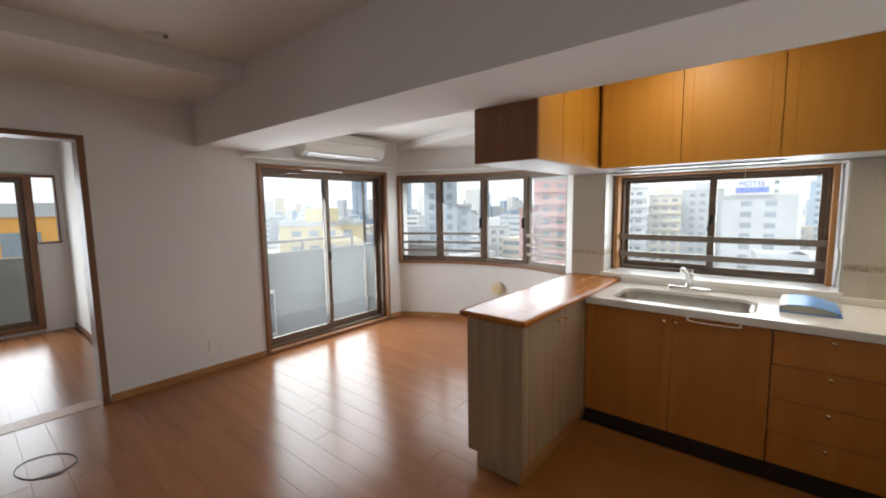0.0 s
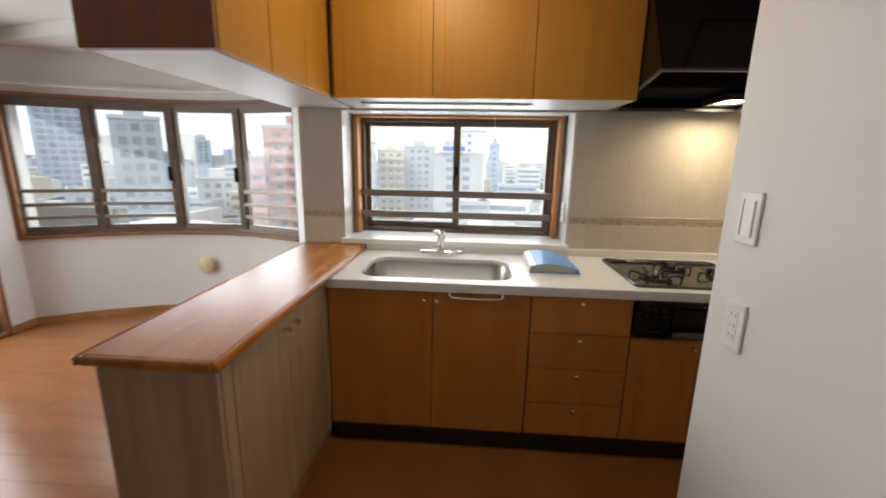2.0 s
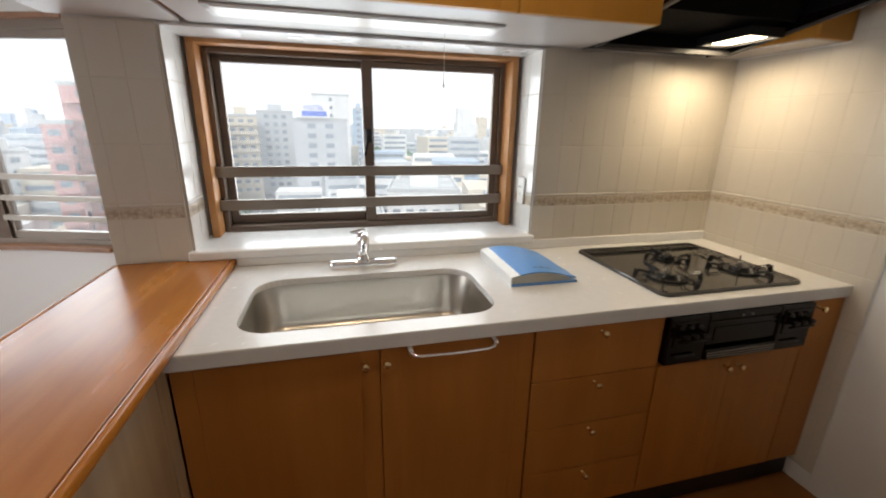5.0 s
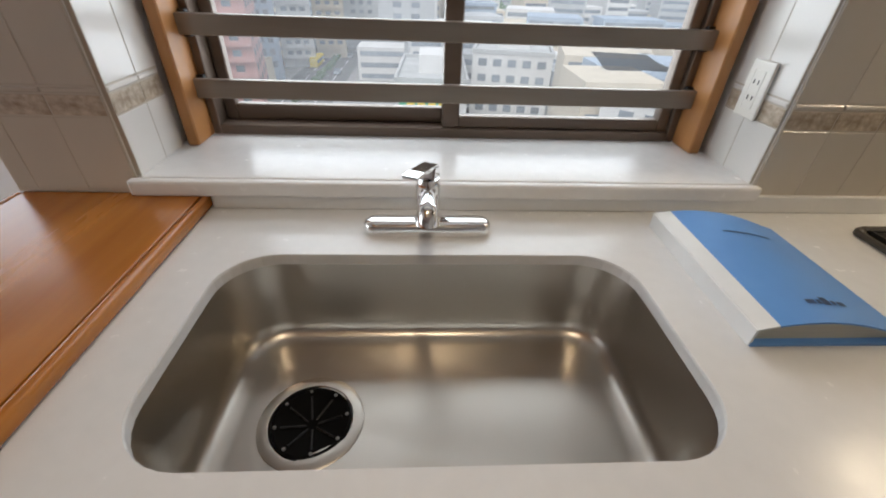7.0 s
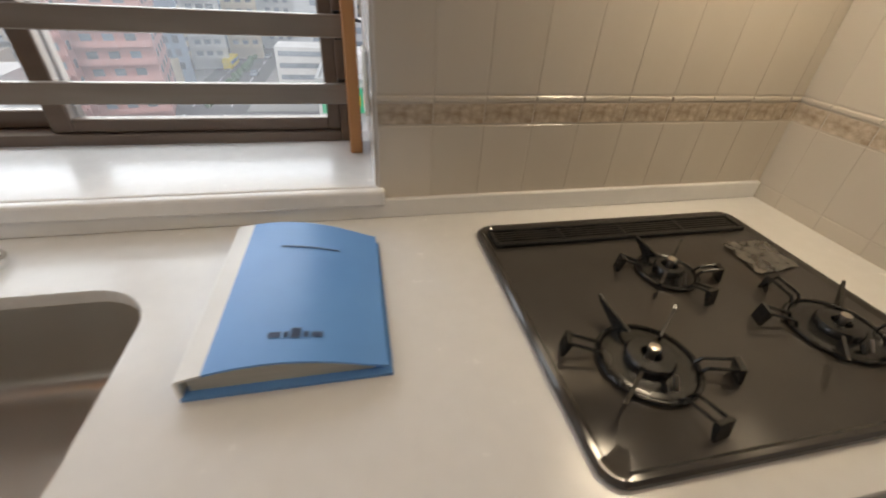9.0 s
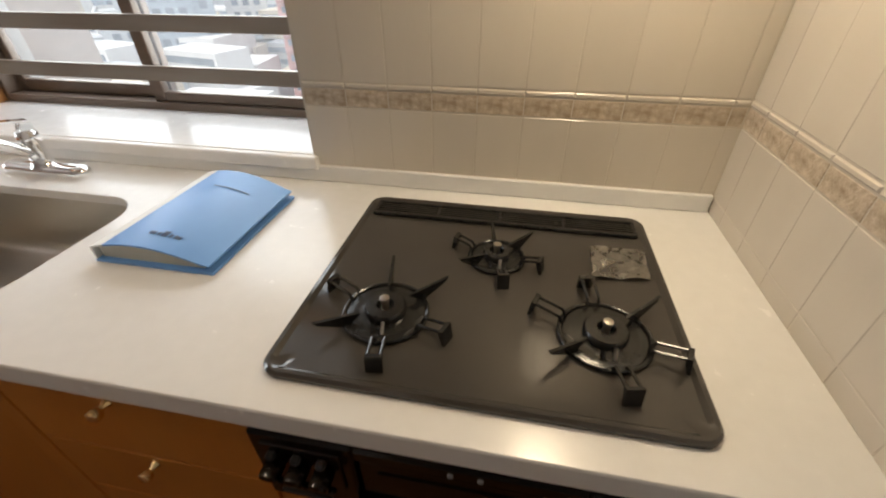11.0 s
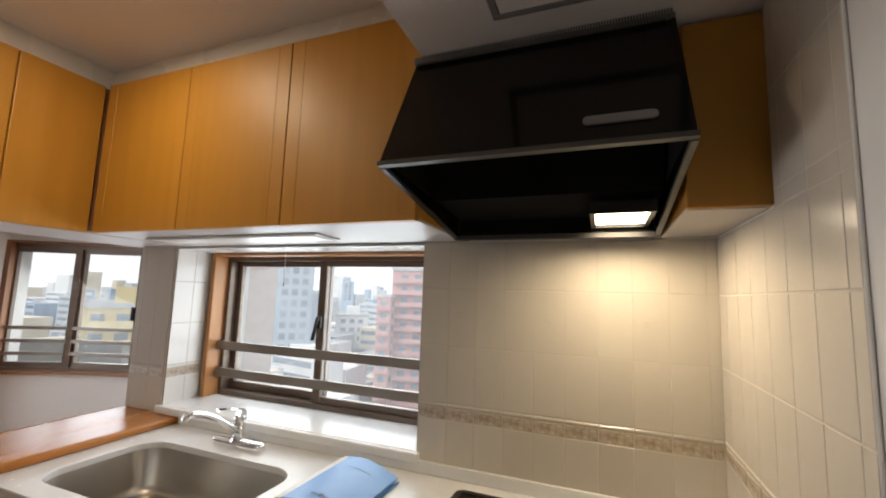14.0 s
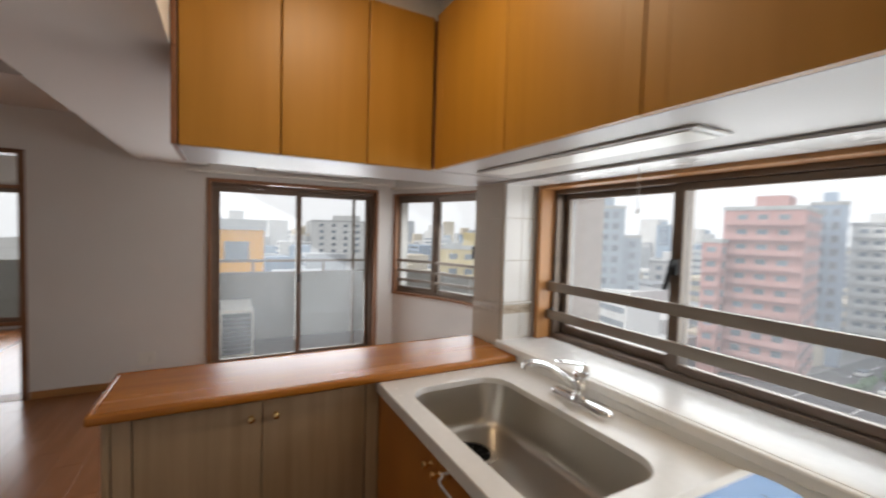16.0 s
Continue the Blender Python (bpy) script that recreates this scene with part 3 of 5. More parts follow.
MARKS = [(0.836, 1.407), (1.142, 1.405), (1.438, 1.41)]

# ---- kitchen: base units ----


def knob(parent, at, way):
    """Small turned knob; way: outward axis and sign."""
    prof = [(0.008, 0.0), (0.0075, 0.003), (0.005, 0.006), (0.005, 0.012), (0.009, 0.016), (0.0115, 0.021), (0.0105, 0.027), (0.005, 0.030)]
    ax, s = way
    return part("knob", lathe([(r, s * h) for r, h in prof], at, ax, 14), BRASS, parent, "small pale brass knob", True)


def slab_front(x0, x1, z0, z1, y=3.08, t=0.018, panel=True):
    """A door leaf, its stiles marked off by fine upright grooves."""
    a, b4, lo, hi = x0 + 0.0015, x1 - 0.0015, z0 + 0.0015, z1 - 0.0015
    if not panel:
        return soft(a, b4, y, y + t, lo, hi, 0.002)
    g1, g2, w2 = a + 0.050, b4 - 0.050, 0.0009
    outline = [(a, y + t), (a, y + 0.001), (a + 0.001, y), (g1 - w2, y), (g1, y + 0.0012), (g1 + w2, y + 0.0003), (g2 - w2, y + 0.0003), (g2, y + 0.0012), (g2 + w2, y), (b4 - 0.001, y), (b4, y + 0.001), (b4, y + t)]
    return prism(outline, (lo, hi))


KZ = 0.105
unit = thing("sink_cabinet", "brown wooden sink base cabinet with two doors", "cabinet", (-0.05, 3.3, 0))
part("body", boxes((-0.529, 0.408, 3.10, 3.715, KZ, 0.60)), CABWOOD, unit)
for x0, x1, kx in ((-0.529, -0.037, -0.076), (-0.037, 0.408, -0.020)):
    dr = part("door", slab_front(x0, x1, KZ + 0.005, 0.808), CABWOOD, unit)
    knob(dr, (kx, 3.08, 0.772), ("y", -1))
part("kickboard", boxes((-0.529, 0.408, 3.105, 3.13, 0, KZ)), KICK, unit, "black kickboard")
rail = thing("towel_bar", "chrome towel bar on the sink cabinet door", "towel bar", (0.155, 3.05, 0.81))
part("bar", tube([(0.041, 3.052, 0.803), (0.050, 3.040, 0.800), (0.065, 3.036, 0.798), (0.155, 3.035, 0.796), (0.252, 3.036, 0.798), (0.267, 3.040, 0.800), (0.277, 3.052, 0.803)], 0.0046), CHROME, rail, "", True)
for x in (0.034, 0.270):
    part("bracket", soft(x, x + 0.014, 3.048, 3.0795, 0.794, 0.812, 0.003), CHROME, rail, "", True)

unit = thing("drawer_cabinet", "brown wooden base cabinet with four drawers", "cabinet", (0.63, 3.3, 0))
part("body", boxes((0.412, 0.858, 3.10, 3.715, KZ, 0.80)), CABWOOD, unit)
for z0, z1, kz in ((0.632, 0.808, 0.785), (0.457, 0.632, 0.608), (0.280, 0.457, 0.433), (KZ + 0.005, 0.280, 0.255)):
    dr = part("drawer", slab_front(0.411, 0.858, z0, z1, panel=False), CABWOOD, unit)
    knob(dr, (0.63, 3.08, kz), ("y", -1))
part("kickboard", boxes((0.412, 0.858, 3.105, 3.13, 0, KZ)), KICK, unit, "black kickboard")

unit = thing("hob_cabinet", "brown wooden base cabinet under the gas hob", "cabinet", (1.165, 3.3, 0))
part("body", boxes((0.862, 1.472, 3.10, 3.715, KZ, 0.62)), CABWOOD, unit)
for x0, x1, kx in ((0.861, 1.166, 1.137), (1.166, 1.472, 1.193)):
    dr = part("door", slab_front(x0, x1, KZ + 0.005, 0.628), CABWOOD, unit)
    knob(dr, (kx, 3.08, 0.594), ("y", -1))
part("kickboard", boxes((0.862, 1.472, 3.105, 3.13, 0, KZ)), KICK, unit, "black kickboard")

unit = thing("narrow_cabinet", "narrow brown wooden base cabinet beside the wall", "cabinet", (1.55, 3.3, 0))
part("body", boxes((1.476, 1.626, 3.10, 3.715, KZ, 0.80)), CABWOOD, unit)
dr = part("door", slab_front(1.475, 1.627, KZ + 0.005, 0.808, panel=False), CABWOOD, unit)
knob(dr, (1.503, 3.08, 0.78), ("y", -1))
part("kickboard", boxes((1.476, 1.626, 3.105, 3.13, 0, KZ)), KICK, unit, "black kickboard")

# grill built under the hob
g = thing("gas_grill", "black built-in gas grill with control panels", "grill", (1.168, 3.1, 0.63))
part("body", boxes((0.868, 1.47, 3.10, 3.45, 0.635, 0.79)), BLACKPLASTIC, g)
part("front_frame", softs((0.868, 1.018, 3.066, 3.10, 0.636, 0.806), (1.318, 1.469, 3.066, 3.10, 0.636, 0.806), (1.018, 1.318, 3.066, 3.10, 0.780, 0.806), r=0.004), BLACKGLOSS, g)
gd = part("grill_door", softs((1.022, 1.314, 3.070, 3.10, 0.690, 0.778), r=0.004), BLACKGLOSS, g, "dark glass grill door")
part("grill_handle", softs((1.020, 1.316, 3.060, 3.095, 0.640, 0.678), r=0.006, n=3), BLACKGLOSS, gd, "ridged glossy black handle", True)
for k in range(3):
    part("ridge", softs((1.027, 1.309, 3.0565, 3.0605, 0.648 + 0.009 * k, 0.652 + 0.009 * k), r=0.001), BARMETAL, gd)
part("glass_band", boxes((1.05, 1.286, 3.0675, 3.071, 0.705, 0.755)), BLACKGLOSS, gd)
for x in (0.886, 1.336):
    pn = part("control_panel", softs((x, x + 0.115, 3.062, 3.067, 0.70, 0.79), r=0.002), BLACKGLOSS, g)
    for k in range(3):
        part("lever", softs((x + 0.006 + 0.036 * k, x + 0.034 + 0.036 * k, 3.034, 3.063, 0.742, 0.758), r=0.005, n=2), BLACKGLOSS, pn, "glossy black push lever", True)
        part("lever_mark", softs((x + 0.012 + 0.036 * k, x + 0.026 + 0.036 * k, 3.050, 3.063, 0.768, 0.778), r=0.003), BLACKPLASTIC, pn)
    part("lever_bar", softs((x + 0.004, x + 0.111, 3.040, 3.050, 0.728, 0.737), r=0.003, n=2), BLACKGLOSS, pn, "", True)
    part("slider", softs((x + 0.01, x + 0.09, 3.056, 3.063, 0.668, 0.675), r=0.002), BLACKPLASTIC, g)
for x in (1.150, 1.188):
    part("indicator", lathe([(0.004, 0), (0.004, -0.003), (0.001, -0.004)], (x, 3.0665, 0.793), "y", 10), GREYPLASTIC, g)

# ---- worktop with sink ----
CT = 0.855
SX0, SX1, SY0, SY1, SR = -0.405, 0.333, 3.139, 3.534, 0.095


def worktop():
    """One slab with a rounded opening for the sink."""
    bm = bmesh.new()
    hole = round_rect(SX0, SX1, SY0, SY1, SR, 8)
    rim = [(-0.535, 3.0705), (1.628, 3.0705), (1.628, 3.7185), (-0.535, 3.7185)]
    top_h, top_r = [bm.verts.new((x, y, CT)) for x, y in hole], [bm.verts.new((x, y, CT)) for x, y in rim]
    edges = []
    for ring in (top_h, top_r):
        for a, b3 in zip(ring, ring[1:] + ring[:1]):
            edges.append(bm.edges.new((a, b3)))
    bmesh.ops.triangle_fill(bm, edges=edges, use_beauty=True)
    cx, cy = (SX0 + SX1) / 2, (SY0 + SY1) / 2
    last = top_h
    for k, z in ((0.998, CT - 0.0015), (0.996, CT - 0.004), (0.996, CT - 0.022)):
        nxt = [bm.verts.new((cx + (x - cx) * k, cy + (y - cy) * k, z)) for x, y in hole]
        for i in range(len(hole)):
            q = (i + 1) % len(hole)
            bm.faces.new((last[i], last[q], nxt[q], nxt[i]))
        last = nxt
    last = top_r
    for grow, z in ((0.0008, CT - 0.001), (0.002, CT - 0.004), (0.002, 0.815), (0.0, 0.812), (-0.04, 0.812)):
        nxt = [bm.verts.new((x, y - (grow if n < 2 else 0), z)) for n, (x, y) in enumerate(rim)]
        for i in range(4):
            q = (i + 1) % 4
            bm.faces.new((last[i], last[q], nxt[q], nxt[i]))
        last = nxt
    return bm


wt = thing("worktop", "white solid-surface kitchen worktop with upstand", "worktop", (0.55, 3.4, 0.81))
part("slab", worktop(), COUNTER, wt)
part("upstand", (soft(-0.50, 1.6215, 3.703, 3.7165, CT + 0.0005, 0.897, 0.003)), COUNTER, wt)

sk = thing("sink", "brushed stainless steel sink bowl set under the worktop", "sink", (-0.05, 3.34, 0.67))


def sink_bowl():
    bm = bmesh.new()
    levels = [(0.006, CT - 0.0225, SR), (0.004, CT - 0.03, SR), (-0.012, 0.704, SR - 0.01), (-0.016, 0.688, SR - 0.012), (-0.024, 0.676, SR - 0.016), (-0.036, 0.670, SR - 0.022), (-0.056, 0.668, SR - 0.035)]
    rings = []
    for grow, z, r in levels:
        pts = round_rect(SX0 - grow, SX1 + grow, SY0 - grow, SY1 + grow, r, 8)
        rings.append([bm.verts.new((x, y, z)) for x, y in pts])
    n = len(rings[0])
    for a, b2 in zip(rings, rings[1:]):
        for i in range(n):
            bm.faces.new((a[i], a[(i + 1) % n], b2[(i + 1) % n], b2[i]))
    hole = []
    cx, cy = -0.237, 3.318
    mx, my = (SX0 + SX1) / 2, (SY0 + SY1) / 2
    last = [v.co.copy() for v in rings[-1]]
    for v in last:
        a = math.atan2(v.y - cy, v.x - cx)
        hole.append(bm.verts.new((cx + 0.084 * math.cos(a), cy + 0.084 * math.sin(a), 0.665)))
    for i in range(n):
        j = (i + 1) % n
        bm.faces.new((rings[-1][i], rings[-1][j], hole[j], hole[i]))
    return bm


part("bowl", sink_bowl(), STEEL, sk, "", True)
part("drain_ring", lathe([(0.087, 0.0), (0.087, 0.003), (0.083, 0.0045), (0.069, 0.0035), (0.067, -0.012), (0.067, -0.02)], (-0.237, 3.318, 0.664), "z", 32, (False, False)), STEEL, sk, "steel drain ring", True)
dc = part("drain_cover", lathe([(0.066, -0.006), (0.066, 0.001), (0.061, 0.003), (0.053, -0.002), (0.034, -0.006), (0.006, -0.012)], (-0.237, 3.318, 0.664), "z", 32, (False, True)), MATTEBLACK, sk, "black slit rubber drain cover", True)
for k in range(8):
    a = 2 * math.pi * k / 8 + 0.2
    c, s = math.cos(a), math.sin(a)
    part("rib", tube([(-0.237 + 0.010 * c, 3.318 + 0.010 * s, 0.656), (-0.237 + 0.050 * c, 3.318 + 0.050 * s, 0.664)], 0.0016, 6), BLACKPLASTIC, dc)
    part("stud", lathe([(0.003, 0), (0.003, 0.002), (0.001, 0.003)], (-0.237 + 0.0585 * c, 3.318 + 0.0585 * s, 0.6665), "z", 8), GREYPLASTIC, dc)

TX, TY = -0.042, 3.618
tp = thing("kitchen_tap", "chrome single-lever kitchen mixer tap", "tap", (TX, TY, CT))
bm = bmesh.new()
rings = []
for ins, z in ((0.002, 0.0), (0.0, 0.003), (0.0, 0.016), (0.003, 0.023), (0.009, 0.028), (0.017, 0.030)):
    rings.append([bm.verts.new((x, y, CT + z)) for x, y in round_rect(TX - 0.128 + ins, TX + 0.128 - ins, TY - 0.026 + ins, TY + 0.026 - ins, 0.0255 - ins, 6)])
for a, b2 in zip(rings, rings[1:]):
    for k in range(len(a)):
        bm.faces.new((a[k], a[(k + 1) % len(a)], b2[(k + 1) % len(a)], b2[k]))
bm.faces.new(rings[0])
bm.faces.new(rings[-1])
part("base_plate", bm, CHROME, tp, "", True)
part("body", lathe([(0.030, 0.024), (0.025, 0.033), (0.022, 0.042), (0.0215, 0.078), (0.0235, 0.083), (0.0235, 0.108), (0.020, 0.118), (0.009, 0.122)], (TX, TY, CT), "z", 24), CHROME, tp, "", True)
spout = [(TX - 0.004 * k / 12, TY - 0.010 - 0.205 * k / 12, CT + 0.062 + 0.112 * math.sin(1.4 * k / 12) / math.sin(1.4)) for k in range(13)]
spout += [(TX - 0.004, TY - 0.226, CT + 0.173), (TX - 0.004, TY - 0.233, CT + 0.167), (TX - 0.004, TY - 0.235, CT + 0.156)]
part("spout", tube(spout, [0.0135] * 4 + [0.0115] * 9 + [0.0125, 0.0135, 0.0135], 16), CHROME, tp, "", True)
bm = join_bm(prism([(0.019, 0.112), (0.017, 0.136), (-0.004, 0.141), (-0.012, 0.116)], (-0.016, 0.016), "x"), prism([(0.018, 0.136), (0.014, 0.142), (-0.055, 0.153), (-0.086, 0.156), (-0.087, 0.151), (-0.055, 0.147)], (-0.014, 0.014), "x"))
bmesh.ops.transform(bm, matrix=pose(TX, TY, CT, 0, 0, -22), verts=bm.verts)
part("lever", bm, CHROME, tp, "flat chrome lever")

# ---- gas hob ----
hb = thing("gas_hob", "black enamel three-burner gas hob", "hob", (1.165, 3.37, CT))
HX0, HX1, HY0, HY1 = 0.870, 1.466, 3.118, 3.632


def hob_top():
    bm = bmesh.new()
    rings = []
    for ins, z, r in ((0.0, CT + 0.001, 0.03), (0.0, CT + 0.008, 0.03), (0.004, CT + 0.0125, 0.028), (0.010, CT + 0.0125, 0.024), (0.016, CT + 0.007, 0.02), (0.04, CT + 0.0065, 0.01)):
        rings.append([bm.verts.new((x, y, z)) for x, y in round_rect(HX0 + ins, HX1 - ins, HY0 + ins, HY1 - ins, r, 5)])
    n = len(rings[0])
    for a, b2 in zip(rings, rings[1:]):
        for i in range(n):
            bm.faces.new((a[i], a[(i + 1) % n], b2[(i + 1) % n], b2[i]))
    bm.faces.new(rings[0])
    bm.faces.new(rings[-1])
    return bm


part("top_plate", hob_top(), HOBENAMEL, hb, "glossy black enamel plate", True)
vt = part("vent_grille", softs((0.892, 1.444, 3.552, 3.560, CT + 0.0066, CT + 0.016), (0.892, 1.444, 3.602, 3.610, CT + 0.0066, CT + 0.016), (0.892, 0.900, 3.560, 3.602, CT + 0.0066, CT + 0.016), (1.436, 1.444, 3.560, 3.602, CT + 0.0066, CT + 0.016),
                               *[(0.90 + 0.134 * k - 0.004, 0.90 + 0.134 * k + 0.004, 3.560, 3.602, CT + 0.0066, CT + 0.015) for k in (1, 2, 3)], r=0.002), BLACKIRON, hb, "black slotted exhaust grille")
for k in range(5):
    part("slat", boxes((0.900, 1.436, 3.563 + 0.008 * k, 3.567 + 0.008 * k, CT + 0.008, CT + 0.013)), BLACKIRON, vt)


def burner(cx, cy, size, turn, kinds):
    """A burner with its trivet; kinds: a letter for each of six arms, U a looped arm, B an upright blade."""
    z = CT + 0.0066
    bn = part("burner", lathe([(0.064 * size, 0), (0.064 * size, 0.003), (0.058 * size, 0.006), (0.048 * size, 0.004), (0.034 * size, 0.007)], (cx, cy, z), "z", 32), BLACKIRON, hb, "", True)
    part("burner_head", lathe([(0.033 * size, 0.006), (0.033 * size, 0.015), (0.030 * size, 0.019), (0.014, 0.020), (0.012, 0.017), (0.012, 0.009), (0.003, 0.008)], (cx, cy, z), "z", 28), BLACKIRON, bn, "black burner cap with a centre hole", True)
    part("sensor", lathe([(0.0055, 0.008), (0.0055, 0.027), (0.0075, 0.028), (0.0075, 0.033), (0.002, 0.034)], (cx, cy, z), "z", 14), STEEL, bn, "steel sensor tip", True)
    part("igniter", tube([(cx + 0.008, cy - 0.048 * size, z + 0.004), (cx + 0.008, cy - 0.038 * size, z + 0.019)], 0.0028, 8), STEEL, bn, "", True)
    part("igniter", tube([(cx - 0.008, cy - 0.048 * size, z + 0.004), (cx - 0.008, cy - 0.040 * size, z + 0.014)], 0.0035, 8), BLACKIRON, bn, "", True)
    ringp = [(cx + 0.066 * size * math.cos(2 * math.pi * k / 32), cy + 0.066 * size * math.sin(2 * math.pi * k / 32), z + 0.005) for k in range(33)]
    ps = part("pan_support", tube(ringp, 0.0034, 8), BLACKIRON, hb, "black iron pan support", True)
    r0, r1 = 0.062 * size, 0.112 * size
    for k, kind in enumerate(kinds):
        a = math.degrees(turn) + 60 * k
        if kind == "U":
            g = 0.009 * size
            bars = join_bm(tube([(r0, -g, 0.006), (r0 + 0.006, -g, 0.017), (r1 - 0.006, -g, 0.024)], 0.0026, 6), tube([(r0, g, 0.006), (r0 + 0.006, g, 0.017), (r1 - 0.006, g, 0.024)], 0.0026, 6),
                           prism([(r1 - 0.007, 0.020), (r1 - 0.007, 0.0265), (r1, 0.028), (r1 + 0.004, 0.0), (r1 - 0.0005, 0.0)], (-g - 0.003, g + 0.003), "y"))
        else:
            bars = prism([(r0 - 0.022, 0.021), (r0 - 0.004, 0.006), (r0 + 0.004, 0.002), (r1 - 0.006, 0.024), (r1, 0.032), (r1 - 0.008, 0.030)], (-0.0024, 0.0024), "y")
        bmesh.ops.transform(bars, matrix=pose(cx, cy, z, 0, 0, a), verts=bars.verts)
        part("arm" if kind == "U" else "blade", bars, BLACKIRON, ps)


burner(1.012, 3.262, 1.0, radians(39), "BBUBUU")
burner(1.345, 3.272, 1.0, radians(40), "BUUBUU")
burner(1.172, 3.440, 0.76, radians(42), "BBUBUU")

fo = thing("foil_packet", "crumpled clear and silver sachet on the hob", "packet", (1.39, 3.46, CT + 0.007))
bm = bmesh.new()
gv = []
for i in range(9):
    for j in range(9):
        u, v = i / 8, j / 8
        gv.append(bm.verts.new((1.342 + 0.098 * u + 0.006 * v, 3.408 + 0.10 * v + 0.012 * u * (1 - v), CT + 0.0085 + 0.004 * noise.noise((u * 5, v * 5, 1.7)) + 0.003 * noise.noise((u * 11, v * 11, 4)) + 0.004)))
for i in range(8):
    for j in range(8):
        bm.faces.new((gv[i * 9 + j], gv[i * 9 + j + 1], gv[i * 9 + j + 10], gv[i * 9 + j + 9]))
bmesh.ops.solidify(bm, geom=bm.faces[:], thickness=0.003)
part("sachet", bm, FOIL, fo)

# ---- blue manual ----
bk = thing("booklet_binder", "thick sky-blue bound manual with white spine, on the worktop", "book", (0.545, 3.475, CT))


def book_top(u):
    """Height of the bulging cover over the depth from spine to fore edge."""
    return 0.031 + 0.015 * math.sin(math.pi * min(1.0, u * 1.05) ** 0.9) - 0.015 * u ** 3


def book_piece(u0, u1, lift0, lift1, grow=0.0, n=10, flat=None):
    bm = bmesh.new()
    lo, hi = [], []
    for k in range(n + 1):
        u = u0 + (u1 - u0) * k / n
        for store, lf, fl in ((lo, lift0, flat), (hi, lift1, None)):
            z = CT + (fl if fl is not None else book_top(u) + lf)
            pf = Vector((0.428 + 0.240 * u, 3.308 - grow, z))
            pb = Vector((0.436 + 0.236 * u, 3.638 - 0.036 * u + grow, z))
            store.append((bm.verts.new(pf), bm.verts.new(pb)))
    for k in range(n):
        for a in (lo, hi):
            bm.faces.new((a[k][0], a[k + 1][0], a[k + 1][1], a[k][1]))
        bm.faces.new((lo[k][0], lo[k + 1][0], hi[k + 1][0], hi[k][0]))
        bm.faces.new((lo[k][1], lo[k + 1][1], hi[k + 1][1], hi[k][1]))
    for k in (0, n):
        bm.faces.new((lo[k][0], lo[k][1], hi[k][1], hi[k][0]))
    return bm


part("page_block", book_piece(0.03, 0.93, 0, -0.003, -0.006, 10, 0.006), PAPER, bk, "cream page block")
part("back_cover", prism([(0.4275, 3.303), (0.674, 3.303), (0.677, 3.603), (0.4355, 3.642)], (CT + 0.0005, CT + 0.006)), BOOKBLUE, bk)
part("front_cover", book_piece(0.12, 1.0, -0.001, 0.0025, 0.003), BOOKBLUE, bk, "sky-blue card cover", True)
part("spine", join_bm(book_piece(0.0, 0.12, -0.001, 0.0025, 0.003), prism([(0.4255, 3.305), (0.4295, 3.305), (0.4375, 3.641), (0.4335, 3.641)], (CT + 0.0005, CT + book_top(0) + 0.001))), BOOKWHITE, bk, "white spine", True)


def on_cover(u0, u1, v0, v1, n=6):
    """A thin printed patch that follows the bulge of the cover."""
    bm = bmesh.new()
    rows = []
    for k in range(n + 1):
        u = u0 + (u1 - u0) * k / n
        f, bb = Vector((0.428 + 0.240 * u, 3.308, 0)), Vector((0.436 + 0.236 * u, 3.638 - 0.036 * u, 0))
        rows.append([bm.verts.new((q.x, q.y, CT + book_top(u) + 0.0036)) for q in (f.lerp(bb, v0), f.lerp(bb, v1))])
    for a, b3 in zip(rows, rows[1:]):
        bm.faces.new((a[0], b3[0], b3[1], a[1]))
    bmesh.ops.solidify(bm, geom=bm.faces[:], thickness=0.0006)
    return bm


part("title_bar", on_cover(0.36, 0.74, 0.752, 0.764), INK, bk, "dark printed title bar")
part("emblem", join_bm(on_cover(0.40, 0.46, 0.115, 0.145), on_cover(0.475, 0.50, 0.115, 0.145), on_cover(0.51, 0.56, 0.110, 0.165), on_cover(0.575, 0.60, 0.115, 0.145), on_cover(0.615, 0.67, 0.115, 0.145)), INK, bk, "dark printed emblem")

# ---- peninsula ----
PZ = 0.885
pn = thing("peninsula_cabinet", "pale grained wooden peninsula cabinet with two doors", "cabinet", (-0.70, 2.95, 0))
part("body", boxes((-0.850, -0.552, 2.268, 3.70, 0.10, 0.853)), GREYWOOD, pn)
part("plinth", boxes((-0.828, -0.562, 2.275, 3.70, 0, 0.10)), GREYWOOD, pn)
part("end_panel", soft(-0.868, -0.532, 2.245, 2.265, 0.10, 0.855, 0.002), GREYWOOD, pn)
part("back_panel", soft(-0.868, -0.852, 2.268, 3.715, 0.10, 0.855, 0.002), GREYWOOD, pn)
part("stile", soft(-0.550, -0.532, 2.268, 2.316, 0.10, 0.848, 0.002), GREYWOOD, pn)
part("skirting", soft(-0.5615, -0.552, 2.275, 3.10, 0.0025, 0.099, 0.002), BASEWOOD, pn, "orange-brown skirting strip")
for y0, y1, ky in ((2.318, 2.671, 2.637), (2.671, 3.026, 2.713)):
    dr = part("door", soft(-0.550, -0.532, y0 + 0.0015, y1 - 0.0015, 0.105, 0.846, 0.002), GREYWOOD, pn)
    knob(dr, (-0.532, ky, 0.796), ("x", 1))
part("filler", soft(-0.550, -0.532, 3.029, 3.079, 0.10, 0.848, 0.002), GREYWOOD, pn)
